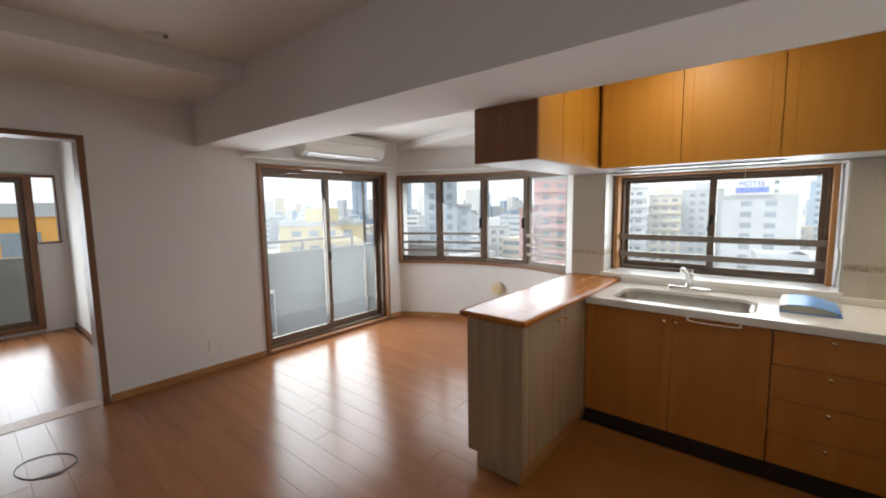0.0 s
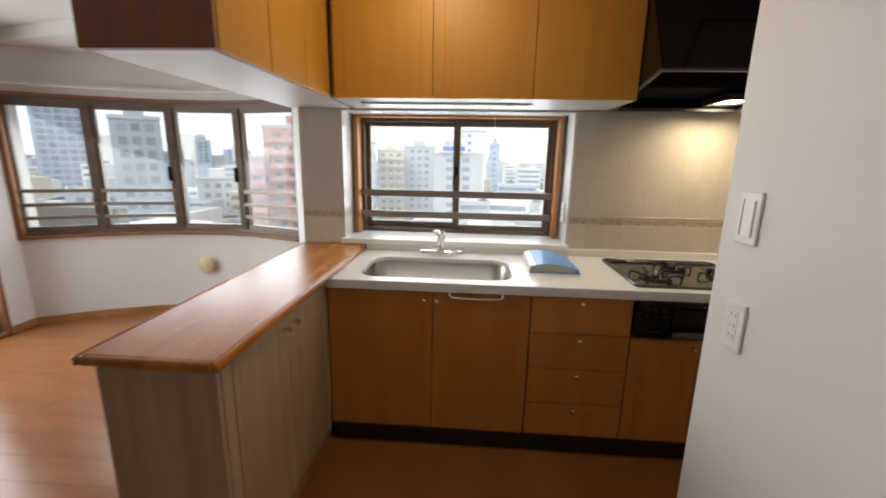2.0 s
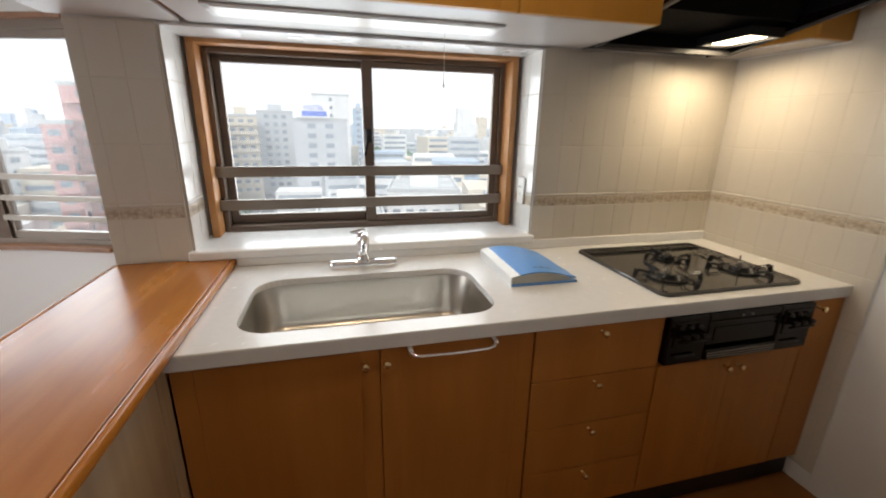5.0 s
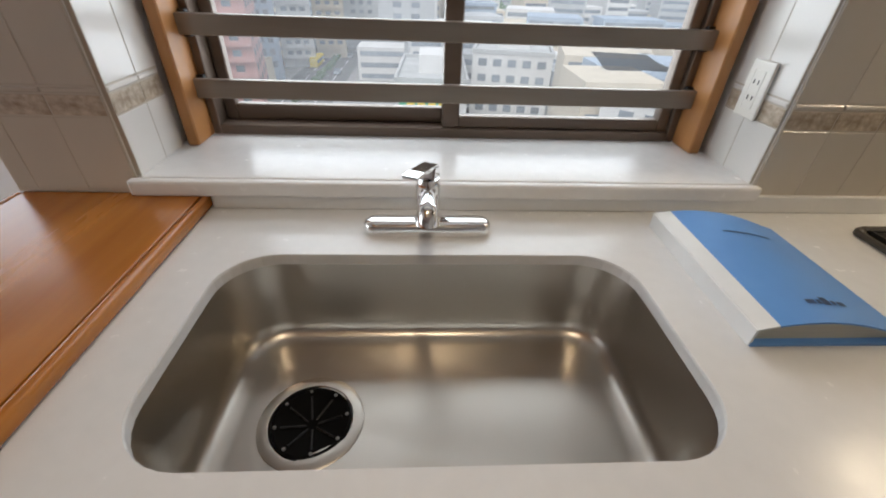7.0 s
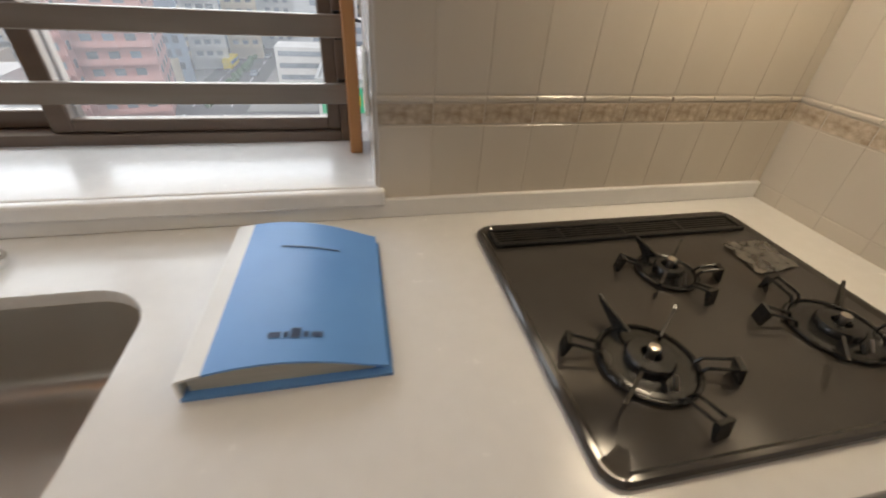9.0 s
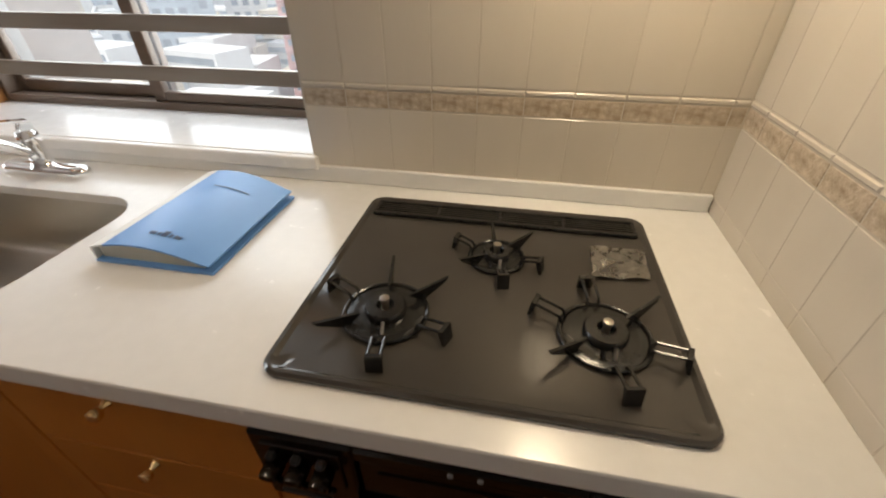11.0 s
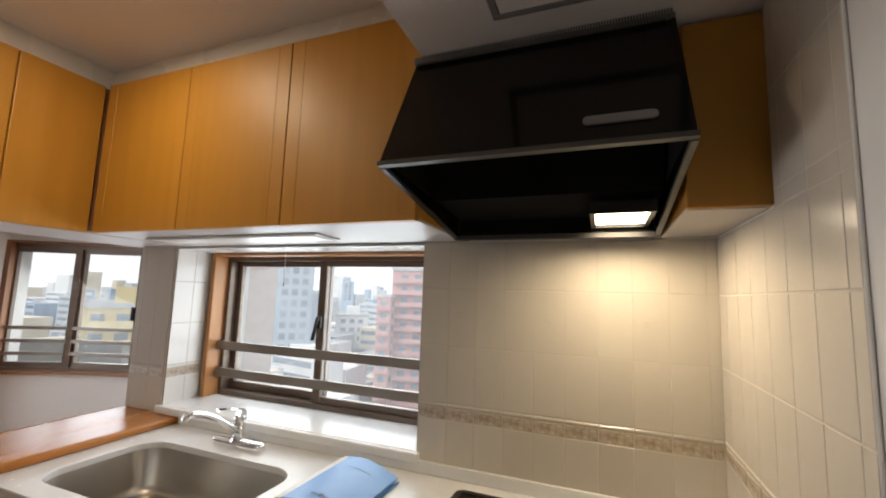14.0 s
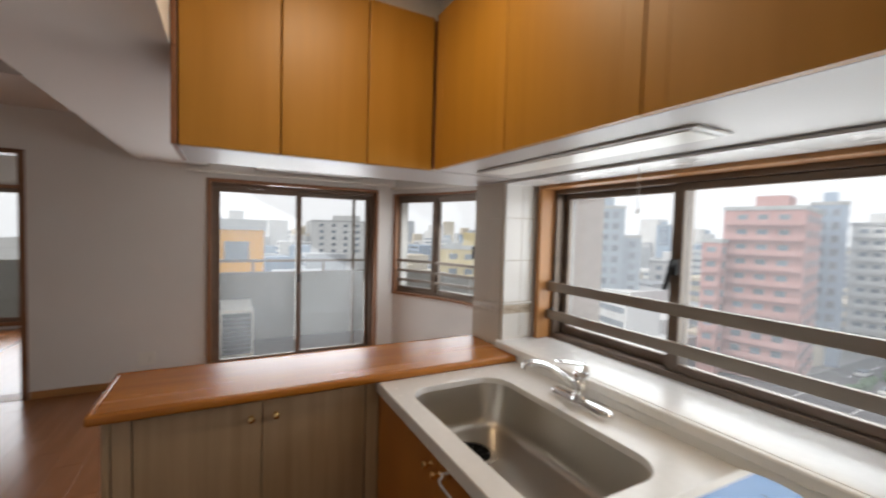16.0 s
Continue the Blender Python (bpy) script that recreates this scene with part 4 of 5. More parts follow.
bt = thing("bar_top", "glossy orange-brown wooden bar top on the peninsula", "counter top", (-0.70, 2.96, 0.855))
part("slab", soft(-0.882, -0.521, 2.230, 3.7165, 0.856, PZ, 0.0015, 1), TOPWOOD, bt)
part("edge_moulding", soft(-0.520, -0.503, 2.2125, 3.7165, 0.856, PZ + 0.001, 0.008, 3), TOPWOOD, bt, "rounded wooden edge", True)
part("edge_moulding", soft(-0.900, -0.883, 2.2125, 3.7165, 0.856, PZ + 0.001, 0.008, 3), TOPWOOD, bt, "", True)
part("edge_moulding", soft(-0.8825, -0.5205, 2.2125, 2.2295, 0.856, PZ + 0.001, 0.008, 3), TOPWOOD, bt, "", True)

# ---- upper cabinets ----
UB = 1.680
uc = thing("wall_cabinet", "orange-brown wooden wall cabinets above the kitchen window", "cabinet", (0.15, 3.5, UB))
part("body", boxes((-0.548, 0.845, 3.31, 3.7175, UB, 2.27)), UPPERWOOD, uc)
for x0, x1 in ((-0.530, -0.070), (-0.070, 0.387), (0.387, 0.846)):
    part("door", slab_front(x0 + 0.0005, x1 - 0.0005, UB - 0.0095, 2.2695, 3.288, 0.020), UPPERWOOD, uc)
part("underside", soft(-0.548, 0.846, 3.31, 3.7175, UB - 0.008, UB, 0.001), UNDERLAM, uc, "glossy white underside panel, greyed for shade")
uc = thing("wall_cabinet", "orange-brown wooden wall cabinets hung above the peninsula", "cabinet", (-0.74, 2.85, UB))
part("body", boxes((-0.928, -0.572, 2.430, 3.7175, UB, 2.27)), CABSHADE, uc)
part("end_panel", soft(-0.930, -0.550, 2.412, 2.428, UB - 0.008, 1.963, 0.002), CABSHADE, uc, "end panel, its brown darkened for shade")
part("end_panel", soft(-0.930, -0.550, 2.4125, 2.428, 1.9635, 2.268, 0.001), CABSHADE, uc)
for y0, y1 in ((2.430, 2.722), (2.722, 3.021), (3.021, 3.288)):
    part("door", soft(-0.570, -0.550, y0 + 0.002, y1 - 0.002, UB - 0.008, 2.268, 0.003), UPPERWOOD, uc)
part("underside", soft(-0.930, -0.572, 2.430, 3.7175, UB - 0.009, UB, 0.001), UNDERLAM, uc, "glossy white underside panel, greyed for shade")
uc = thing("wall_cabinet", "narrow orange-brown wooden wall cabinet beside the hood", "cabinet", (1.55, 3.5, UB))
part("body", boxes((1.478, 1.627, 3.31, 3.7175, UB, 2.098)), UPPERWOOD, uc)
part("door", soft(1.476, 1.628, 3.288, 3.308, UB - 0.005, 2.088, 0.003), UPPERWOOD, uc)
part("underside", soft(1.478, 1.627, 3.31, 3.7175, UB - 0.006, UB - 0.0002, 0.001), UNDERLAM, uc, "glossy white underside panel, greyed for shade")
setting("trim_cornice", boxes((-0.90, 0.868, 3.33, 3.7175, 2.27, 2.36), (-0.90, -0.59, 2.41, 3.33, 2.27, 2.36)), WHITELAM, "white filler strip above the wall cabinets", "trim")
ul = thing("under_cabinet_light", "slim switched-off strip light under the wall cabinets", "light", (-0.02, 3.5, UB - 0.03))
part("housing", soft(-0.445, 0.410, 3.435, 3.572, UB - 0.015, UB - 0.0095, 0.002), WHITELAM, ul)
part("diffuser", soft(-0.425, 0.390, 3.447, 3.560, UB - 0.018, UB - 0.0155, 0.001), WHITEPLASTIC, ul, "beige plastic diffuser")
part("pull_cord", tube([(0.23, 3.50, UB - 0.03), (0.231, 3.50, 1.575), (0.23, 3.50, 1.502)], 0.0012, 6), WHITEPLASTIC, ul, "thin white pull cord")
part("cord_end", lathe([(0.001, 0), (0.0035, -0.003), (0.0035, -0.012), (0.001, -0.014)], (0.23, 3.50, 1.503), "z", 8), WHITEPLASTIC, ul)

# ---- cooker hood ----
hd = thing("cooker_hood", "black slanted cooker hood with a lit lamp", "hood", (1.162, 3.4, 1.67))
A, B = 0.849, 1.460
side = [(3.082, 1.762), (3.255, 2.094), (3.7175, 2.094), (3.7175, 1.672), (3.605, 1.672)]
part("side_panel", prism(side, (A, A + 0.010), "x"), BLACKGLOSS, hd)
part("side_panel", prism(side, (B - 0.010, B), "x"), BLACKGLOSS, hd)
part("front_panel", prism([(3.082, 1.762), (3.255, 2.094), (3.268, 2.094), (3.096, 1.762)], (A + 0.0105, B - 0.0105), "x"), BLACKGLOSS, hd, "glossy black slanted front")
part("top_panel", boxes((A + 0.0105, B - 0.0105, 3.27, 3.717, 2.084, 2.094)), BLACKGLOSS, hd)
part("rim", join_bm(prism([(3.076, 1.754), (3.076, 1.764), (3.094, 1.763), (3.094, 1.753)], (A - 0.002, B + 0.002), "x"), prism([(3.094, 1.751), (3.602, 1.664), (3.604, 1.672), (3.094, 1.761)], (A - 0.003, A + 0.009), "x"),
                    prism([(3.094, 1.751), (3.602, 1.664), (3.604, 1.672), (3.094, 1.761)], (B - 0.009, B + 0.003), "x"), boxes((A - 0.003, B + 0.003, 3.602, 3.625, 1.662, 1.676))), RIMGREY, hd, "grey rim of the hood opening")
part("inner_panel", prism([(3.24, 1.97), (3.25, 1.97), (3.36, 1.735), (3.35, 1.735)], (A + 0.02, B - 0.02), "x"), MATTEBLACK, hd)
fl = part("filter", prism([(3.36, 1.745), (3.37, 1.75), (3.60, 1.735), (3.60, 1.725)], (A + 0.02, B - 0.02), "x"), MATTEBLACK, hd, "black grease filter")
for x in (A + 0.0105, B - 0.0125):
    part("inner_lining", prism([(3.115, 1.768), (3.26, 2.04), (3.60, 2.04), (3.60, 1.735)], (x, x + 0.002), "x"), MATTEBLACK, hd)
part("back_panel", boxes((A + 0.0125, B - 0.0125, 3.6005, 3.7175, 1.677, 1.689), (A + 0.0125, B - 0.0125, 3.6005, 3.610, 1.689, 2.08)), MATTEBLACK, hd)
for k in range(9):
    part("filter_rib", prism([(3.243, 1.965), (3.249, 1.965), (3.356, 1.737), (3.350, 1.737)], (1.06 + 0.022 * k, 1.066 + 0.022 * k), "x"), BLACKGLOSS, fl)
p0, p1 = Vector((0, 3.082, 1.762)), Vector((0, 3.255, 2.094))
nd = (p1 - p0).normalized()
no = Vector((0, -nd.z, nd.y))
bm = bmesh.new()
loop = round_rect(1.275, 1.405, 0.046, 0.069, 0.0105, 4)
lo = [bm.verts.new(Vector((u, 0, 0)) + p0 + nd * v + no * 0.0005) for u, v in loop]
hi = [bm.verts.new(Vector((u, 0, 0)) + p0 + nd * v + no * 0.004) for u, v in loop]
bm.faces.new(hi)
bm.faces.new(lo)
for i in range(len(loop)):
    j = (i + 1) % len(loop)
    bm.faces.new((lo[i], lo[j], hi[j], hi[i]))
part("switch_strip", bm, GREYPLASTIC, hd, "grey push-button strip")
lp = part("lamp_housing", boxes((1.280, 1.430, 3.372, 3.385, 1.688, 1.7135), (1.280, 1.430, 3.585, 3.598, 1.688, 1.7135), (1.280, 1.292, 3.385, 3.585, 1.688, 1.7135), (1.418, 1.430, 3.385, 3.585, 1.688, 1.7135), (1.280, 1.430, 3.372, 3.598, 1.7135, 1.718)), BLACKPLASTIC, hd)
part("lamp_lens", boxes((1.293, 1.417, 3.386, 3.584, 1.697, 1.712)), LAMPGLOW, lp, "glowing warm lamp lens")
part("top_grille", boxes(*[(A + 0.006 * k, A + 0.006 * k + 0.003, 3.235, 3.250, 2.080, 2.0985) for k in range(101)], (A, B, 3.250, 3.254, 2.085, 2.0985)), GREYPLASTIC, hd, "grey ribbed strip along the top")
ht = thing("ceiling_hatch", "white ceiling hatch with a grey metal frame", "hatch", (1.3, 2.95, 2.098))
part("hatch_frame", softs((1.085, 1.50, 3.135, 3.152, 2.092, 2.0995), (1.085, 1.50, 2.72, 2.737, 2.092, 2.0995), (1.085, 1.102, 2.737, 3.135, 2.092, 2.0995), (1.483, 1.50, 2.737, 3.135, 2.092, 2.0995), r=0.002), GREYPLASTIC, ht)
part("hatch_panel", boxes((1.103, 1.482, 2.738, 3.134, 2.094, 2.0995)), CEILPAPER, ht)

cl = thing("ceiling_light", "round warm ceiling light in the kitchen", "ceiling light", (-0.03, 2.85, 2.36))
part("base", lathe([(0.075, 0.0), (0.075, -0.005), (0.064, -0.006)], (-0.03, 2.85, 2.3595), "z", 28), WHITEPLASTIC, cl, "", True)
part("lens", lathe([(0.062, -0.0065), (0.060, -0.009), (0.03, -0.010)], (-0.03, 2.85, 2.3595), "z", 28), LAMPGLOW, cl, "glowing warm lens", True)

# ---- switches, outlets, fixtures ----


def wall_plate(name, label, category, at, axis, w, h, rockers):
    """A cover plate on a wall; axis: outward direction along x (-1 or 1) or y."""
    th = thing(name, label, category, at)
    x, y, z = at
    s = axis[1]
    if axis[0] == "x":
        lo, hi = sorted((x, x + s * 0.008))
        part("plate", soft(lo, hi, y - w / 2, y + w / 2, z - h / 2, z + h / 2, 0.003), WHITEPLASTIC, th)
        for u0, u1, v0, v1, pr, mt in rockers:
            lo, hi = sorted((x + s * 0.0075, x + s * (0.008 + pr)))
            part("rocker" if mt is WHITEPLASTIC else "slot", soft(lo, hi, y + u0, y + u1, z + v0, z + v1, 0.0004 if mt is not WHITEPLASTIC else 0.0015), mt, th)
    return th


wall_plate("light_switch", "white wide rocker light switch on the partition wall", "switch", (0.775, 2.303, 1.282), ("x", -1), 0.072, 0.122, [(-0.022, 0.014, -0.042, 0.042, 0.004, WHITEPLASTIC), (0.016, 0.020, -0.042, 0.042, 0.003, GREYPLASTIC)])
slots = []
for dz in (0.022, -0.004, -0.030):
    for dy in (-0.008, 0.006):
        slots.append((dy, dy + 0.002, dz, dz + 0.009, 0.0012, BLACKPLASTIC))
wall_plate("power_outlet", "white double power outlet on the partition wall", "outlet", (0.775, 2.289, 1.022), ("x", -1), 0.072, 0.122, [(-0.016, 0.016, -0.040, 0.040, 0.0008, WHITEPLASTIC), *slots])
o = wall_plate("power_outlet", "white wide outlet low on the living room wall", "outlet", (XW, 1.945, 0.235), ("x", 1), 0.13, 0.115, [(-0.045, -0.005, -0.035, 0.035, 0.001, WHITEPLASTIC), (0.01, 0.045, -0.035, 0.035, 0.001, WHITEPLASTIC), (0.022, 0.026, 0.010, 0.018, 0.002, BLACKPLASTIC), (0.022, 0.026, -0.018, -0.010, 0.002, BLACKPLASTIC)])
o = wall_plate("power_outlet", "white power outlet on the window recess tiles", "outlet", (0.680, 3.818, 1.100), ("x", -1), 0.068, 0.118, [(-0.016, 0.016, -0.040, 0.040, 0.0008, WHITEPLASTIC), (-0.008, -0.006, 0.012, 0.021, 0.002, BLACKPLASTIC), (0.006, 0.008, 0.012, 0.021, 0.002, BLACKPLASTIC), (-0.008, -0.006, -0.021, -0.012, 0.002, BLACKPLASTIC), (0.006, 0.008, -0.021, -0.012, 0.002, BLACKPLASTIC)])

ic = thing("wall_intercom", "white video intercom with dark screen on the partition wall", "intercom", (0.775, 1.705, 1.33))
part("body", soft(0.745, 0.775, 1.620, 1.800, 1.305, 1.50, 0.008, 3), WHITEPLASTIC, ic, "", True)
part("screen", soft(0.741, 0.746, 1.640, 1.780, 1.345, 1.445, 0.002), SCREEN, ic, "dark grey screen")
ph = part("control_box", soft(0.750, 0.775, 1.625, 1.805, 1.195, 1.300, 0.006, 2), WHITEPLASTIC, ic, "white control box", True)
part("led", soft(0.747, 0.751, 1.700, 1.728, 1.272, 1.284, 0.002), BLUELED, ph, "glowing blue indicator")
for k in range(3):
    part("button", soft(0.746, 0.751, 1.655 + 0.045 * k, 1.665 + 0.045 * k, 1.215, 1.225, 0.002), GREYPLASTIC, ph)

sd = thing("smoke_detector", "white round smoke detector on the ceiling", "smoke detector", (-2.36, 1.35, 2.42))
part("base", lathe([(0.052, 0), (0.052, -0.012), (0.045, -0.018), (0.01, -0.019)], (-2.36, 1.35, 2.4195), "z", 28), WHITEPLASTIC, sd, "", True)
part("sensor_dome", lathe([(0.030, -0.018), (0.028, -0.034), (0.018, -0.040), (0.002, -0.041)], (-2.36, 1.35, 2.4195), "z", 24), WHITEPLASTIC, sd, "", True)
part("tab", soft(-2.315, -2.285, 1.37, 1.385, 2.395, 2.41, 0.003), GREYPLASTIC, sd)

vc = thing("wall_vent", "round cream duct cover on the bowed wall", "vent", (-2.2, 4.68, 0.43))
part("cover", lathe([(0.074, 0.0), (0.074, -0.012), (0.066, -0.018), (0.012, -0.020), (0.010, -0.026), (0.003, -0.027)], (-2.205, 4.688, 0.435), "y", 28), CREAM, vc, "", True)

ac = thing("air_conditioner", "white wall-mounted air conditioner above the balcony doors", "air conditioner", (XW, 3.4, 2.0))
prof = [(XW, 1.965), (XW, 2.222), (XW + 0.18, 2.222), (XW + 0.225, 2.19), (XW + 0.235, 2.08), (XW + 0.20, 2.0), (XW + 0.10, 1.965)]
part("casing", prism([(u, v) for u, v in prof], (2.80, 3.82), "y"), WHITEPLASTIC, ac)
part("louvre", prism([(XW + 0.105, 1.961), (XW + 0.202, 1.993), (XW + 0.207, 1.985), (XW + 0.11, 1.955)], (2.84, 3.78), "y"), WHITELAM, ac, "white air outlet louvre")
part("panel_seam", boxes((XW + 0.2352, XW + 0.2362, 2.82, 3.80, 2.115, 2.118)), GREYPLASTIC, ac)

# old adhesive marks on the tiles
for x, z in MARKS:
    mk = thing("adhesive_mark", "small grey adhesive mark on the wall tiles", "mark", (x, YB - 0.006, z), "adhesive marks")
    part("spot", lathe([(0.011, 0.0), (0.010, -0.0008), (0.003, -0.001)], (x, YB - 0.0058, z), "y", 14), GROUT, mk)

# thin cable lying on the floor
cb = thing("loose_cable", "thin dark cable lying in a loop on the floor", "cable", (-2.7, 0.74, 0))
cpts = []
for k in range(41):
    u = k / 40
    a = -0.9 + u * 7.0
    cpts.append((-2.745 + 0.16 * math.cos(a + 0.6) * (1 + 0.15 * u) + 0.05 * math.sin(a), 0.742 + 0.125 * math.sin(a + 0.6), 0.0035))
part("cable", tube(cpts, 0.0025, 6), BLACKPLASTIC, cb)

# ---- balcony ----
setting("balcony_floor", boxes((-5.05, -3.58, 1.6, 6.0, -0.25, -0.06), (-7.6, -6.5, -2.0, 1.6, -0.25, -0.06)), BALFLOOR, "grey balcony floor", "balcony floor")
PAR = []
for k in range(9):
    a = radians(90 * k / 8)
    PAR.append((-4.25 - 0.65 * math.sin(a), 5.05 - 0.0 + 0.65 * math.cos(a) - 0.65 + 0.3))
outl = [(-4.90, 1.6)] + PAR[::-1] + [(-3.6, 5.35)]
inn = outl
outer = [(x - 0.14, y) for x, y in outl[:1]] + [(x - 0.10, y + 0.10) for x, y in PAR[::-1]] + [(-3.6, 5.49)]
setting("balcony_parapet", prism(inn + outer[::-1], (-0.25, 0.82)), CONCRETE, "beige painted concrete balcony parapet", "parapet", True)
setting("balcony_side_wall", boxes((-5.04, -3.58, 1.60, 1.72, -0.25, 2.5)), CONCRETE, "beige concrete side wall of the balcony", "wall")
setting("balcony_roof", boxes((-5.1, -3.58, 1.6, 5.5, 2.45, 2.6), (-7.6, -6.5, -2.0, 1.6, 2.45, 2.6)), CONCRETE, "concrete slab above the balcony", "ceiling")
setting("balcony_parapet_side", boxes((-7.62, -7.5, -2.0, 1.6, -0.25, 0.82)), CONCRETE, "beige painted concrete balcony parapet", "parapet")
rl = thing("balcony_handrail", "brown metal handrail on the balcony parapet", "handrail", (-4.95, 3.4, 0.82))
part("rail", softs((-4.97, -4.92, 1.73, 4.7, 0.955, 0.99), r=0.006), BARMETAL, rl)
for k in range(4):
    part("post", softs((-4.96, -4.93, 1.95 + 0.9 * k, 1.98 + 0.9 * k, 0.821, 0.955)), BARMETAL, rl)
ou = thing("outdoor_unit", "white air conditioner outdoor unit on the balcony", "air conditioner", (-4.2, 2.5, -0.06))
part("casing", soft(-4.74, -4.02, 2.47, 2.83, -0.02, 0.51, 0.01), WHITEPLASTIC, ou)
part("grille_backing", boxes((-4.0195, -4.0165, 2.52, 2.81, 0.02, 0.47)), BLACKPLASTIC, ou, "dark grille opening")
for k in range(9):
    part("slat", softs((-4.016, -4.012, 2.53, 2.80, 0.03 + 0.047 * k, 0.042 + 0.047 * k)), GREYPLASTIC, ou)
    part("slat", softs((-4.70, -4.10, 2.832, 2.838, 0.04 + 0.05 * k, 0.07 + 0.05 * k)), BLACKPLASTIC, ou)
for x in (-4.66, -4.16):
    part("foot", softs((x, x + 0.05, 2.46, 2.84, -0.06, -0.02)), GREYPLASTIC, ou)

# ---- the city outside ----
GROUND = -27.0
# far glass lightened, with distance haze put into its colour
CITYGLASS = surface("far_window_glass", (0.17, 0.20, 0.23), (0.28, 0.32, 0.36), 0.25, 0, (0.3, 0.3, 0.3), 5, 0.0, spread=0.25)
ASPHALT = surface("asphalt", (0.10, 0.10, 0.105), (0.14, 0.14, 0.145), 0.9, 0, (0.2, 0.2, 0.2), 8, 0.1, 0.01)
CITYGROUND = surface("city_ground", (0.20, 0.20, 0.19), (0.30, 0.30, 0.29), 0.95, 0, (0.03, 0.03, 0.03), 1, 0.0)
LINEPAINT = plain("road_paint", (0.75, 0.75, 0.73), 0.8)
LEAVES = surface("far_leaves", (0.05, 0.10, 0.05), (0.10, 0.17, 0.08), 0.9, 0, (0.4, 0.4, 0.4), 2, 0.3, 0.3)
ROOF = surface("flat_roof", (0.38, 0.39, 0.39), (0.50, 0.51, 0.51), 0.9, 0, (0.2, 0.2, 0.2), 3, 0.0)


def facade(name, col, k=0.9):
    return surface(name, tuple(c * k for c in col), tuple(min(0.85, c * 1.05) for c in col), 0.85, 0, (0.25, 0.25, 0.12), 3, 0.05, 0.02)


# red thinned towards pink: the haze before the tower is in the colour
F_RED = facade("hazed_red_facade", (0.50, 0.285, 0.265))
F_BLUE = facade("blue_grey_facade", (0.34, 0.42, 0.52))
F_WHITE = facade("white_facade", (0.66, 0.66, 0.65))
F_GREY = facade("grey_facade", (0.45, 0.47, 0.49))
F_BEIGE = facade("beige_facade", (0.60, 0.53, 0.42))
F_DARK = facade("slate_facade", (0.33, 0.39, 0.45))
F_YELLOW = facade("yellow_facade", (0.62, 0.52, 0.30))
F_ORANGE = facade("orange_facade", (0.72, 0.34, 0.04))
SIGNBLUE = plain("sign_blue", (0.05, 0.12, 0.55), 0.5)
SIGNGREEN = plain("sign_green", (0.05, 0.42, 0.22), 0.5)
SIGNYELLOW = plain("sign_yellow", (0.80, 0.60, 0.05), 0.5)

WIN = {}


def window_mesh(w, h):
    if (w, h) not in WIN:
        bm = boxes((-w / 2, w / 2, -0.12, 0.02, 0, h))
        bmesh.ops.recalc_face_normals(bm, faces=bm.faces)
        me = bpy.data.meshes.new("window")
        bm.to_mesh(me)
        bm.free()
        me.materials.append(CITYGLASS)
        WIN[(w, h)] = me
    return WIN[(w, h)]


def spot(h, d):
    """A place d metres off, h degrees to the left of straight ahead."""
    return -d * math.sin(radians(h)), 2.5 + d * math.cos(radians(h))


def building(label, h0, h1, d, top, depth, mat, turn=None, bay=3.2, storey=3.0, win=(1.7, 1.4), balconies=False, rows=14, roof_box=True, sides=True):
    """A block seen between two headings at distance d, its storeys counted down from the top."""
    h = (h0 + h1) / 2
    w = 2 * d * math.tan(radians(abs(h1 - h0) / 2))
    x, y = spot(h, d)
    ob = thing("apartment_building" if balconies else "office_building", label, "building", (x, y, GROUND))
    ob.rotation_euler = (0, 0, radians(h if turn is None else turn))
    ORIGIN[ob.name] = Vector((0, 0, 0))
    H = top - GROUND
    wall = part("wall", boxes((-w / 2, w / 2, 0, depth, 0, H)), mat, ob)
    rf = part("roof", boxes((-w / 2 - 0.2, w / 2 + 0.2, -0.2, 0.3, H, H + 0.8), (-w / 2 - 0.2, w / 2 + 0.2, depth - 0.3, depth + 0.2, H, H + 0.8), (-w / 2 - 0.2, -w / 2 + 0.3, 0.3, depth - 0.3, H, H + 0.8),
                            (w / 2 - 0.3, w / 2 + 0.2, 0.3, depth - 0.3, H, H + 0.8), (-w / 2 + 0.3, w / 2 - 0.3, 0.3, depth - 0.3, H, H + 0.1)), ROOF, ob)
    if roof_box:
        part("roof_house", boxes((-w * 0.2, w * 0.22, depth * 0.3, depth * 0.7, H + 0.1, H + 3.4)), mat, rf)
    n = max(1, int((w - 0.8) / bay))
    floors = min(rows, int((H - 1) / storey))
    for f in range(floors):
        z = H - 0.9 - win[1] - f * storey
        if z < 0.5:
            break
        for k in range(n):
            o = new("window", window_mesh(*win))
            o.parent = ob
            o.location = (-w / 2 + (w - n * bay) / 2 + bay * (k + 0.5), 0, z)
        if sides:
            m = max(1, int(depth / (bay * 1.3)))
            for k in range(m):
                for sx, rz in ((w / 2, 90), (-w / 2, -90)):
                    if (sx > 0) == (h > 0):
                        o = new("window", window_mesh(*win))
                        o.parent = ob
                        o.matrix_basis = pose(sx, depth * (k + 0.5) / m, z, 0, 0, rz)
        if balconies:
            part("balcony", boxes((-w / 2 + 0.3, w / 2 - 0.3, -1.3, -0.13, z - 0.75, z - 0.55), (-w / 2 + 0.3, w / 2 - 0.3, -1.3, -1.18, z - 0.55, z + 0.35)), mat, ob)
    return ob


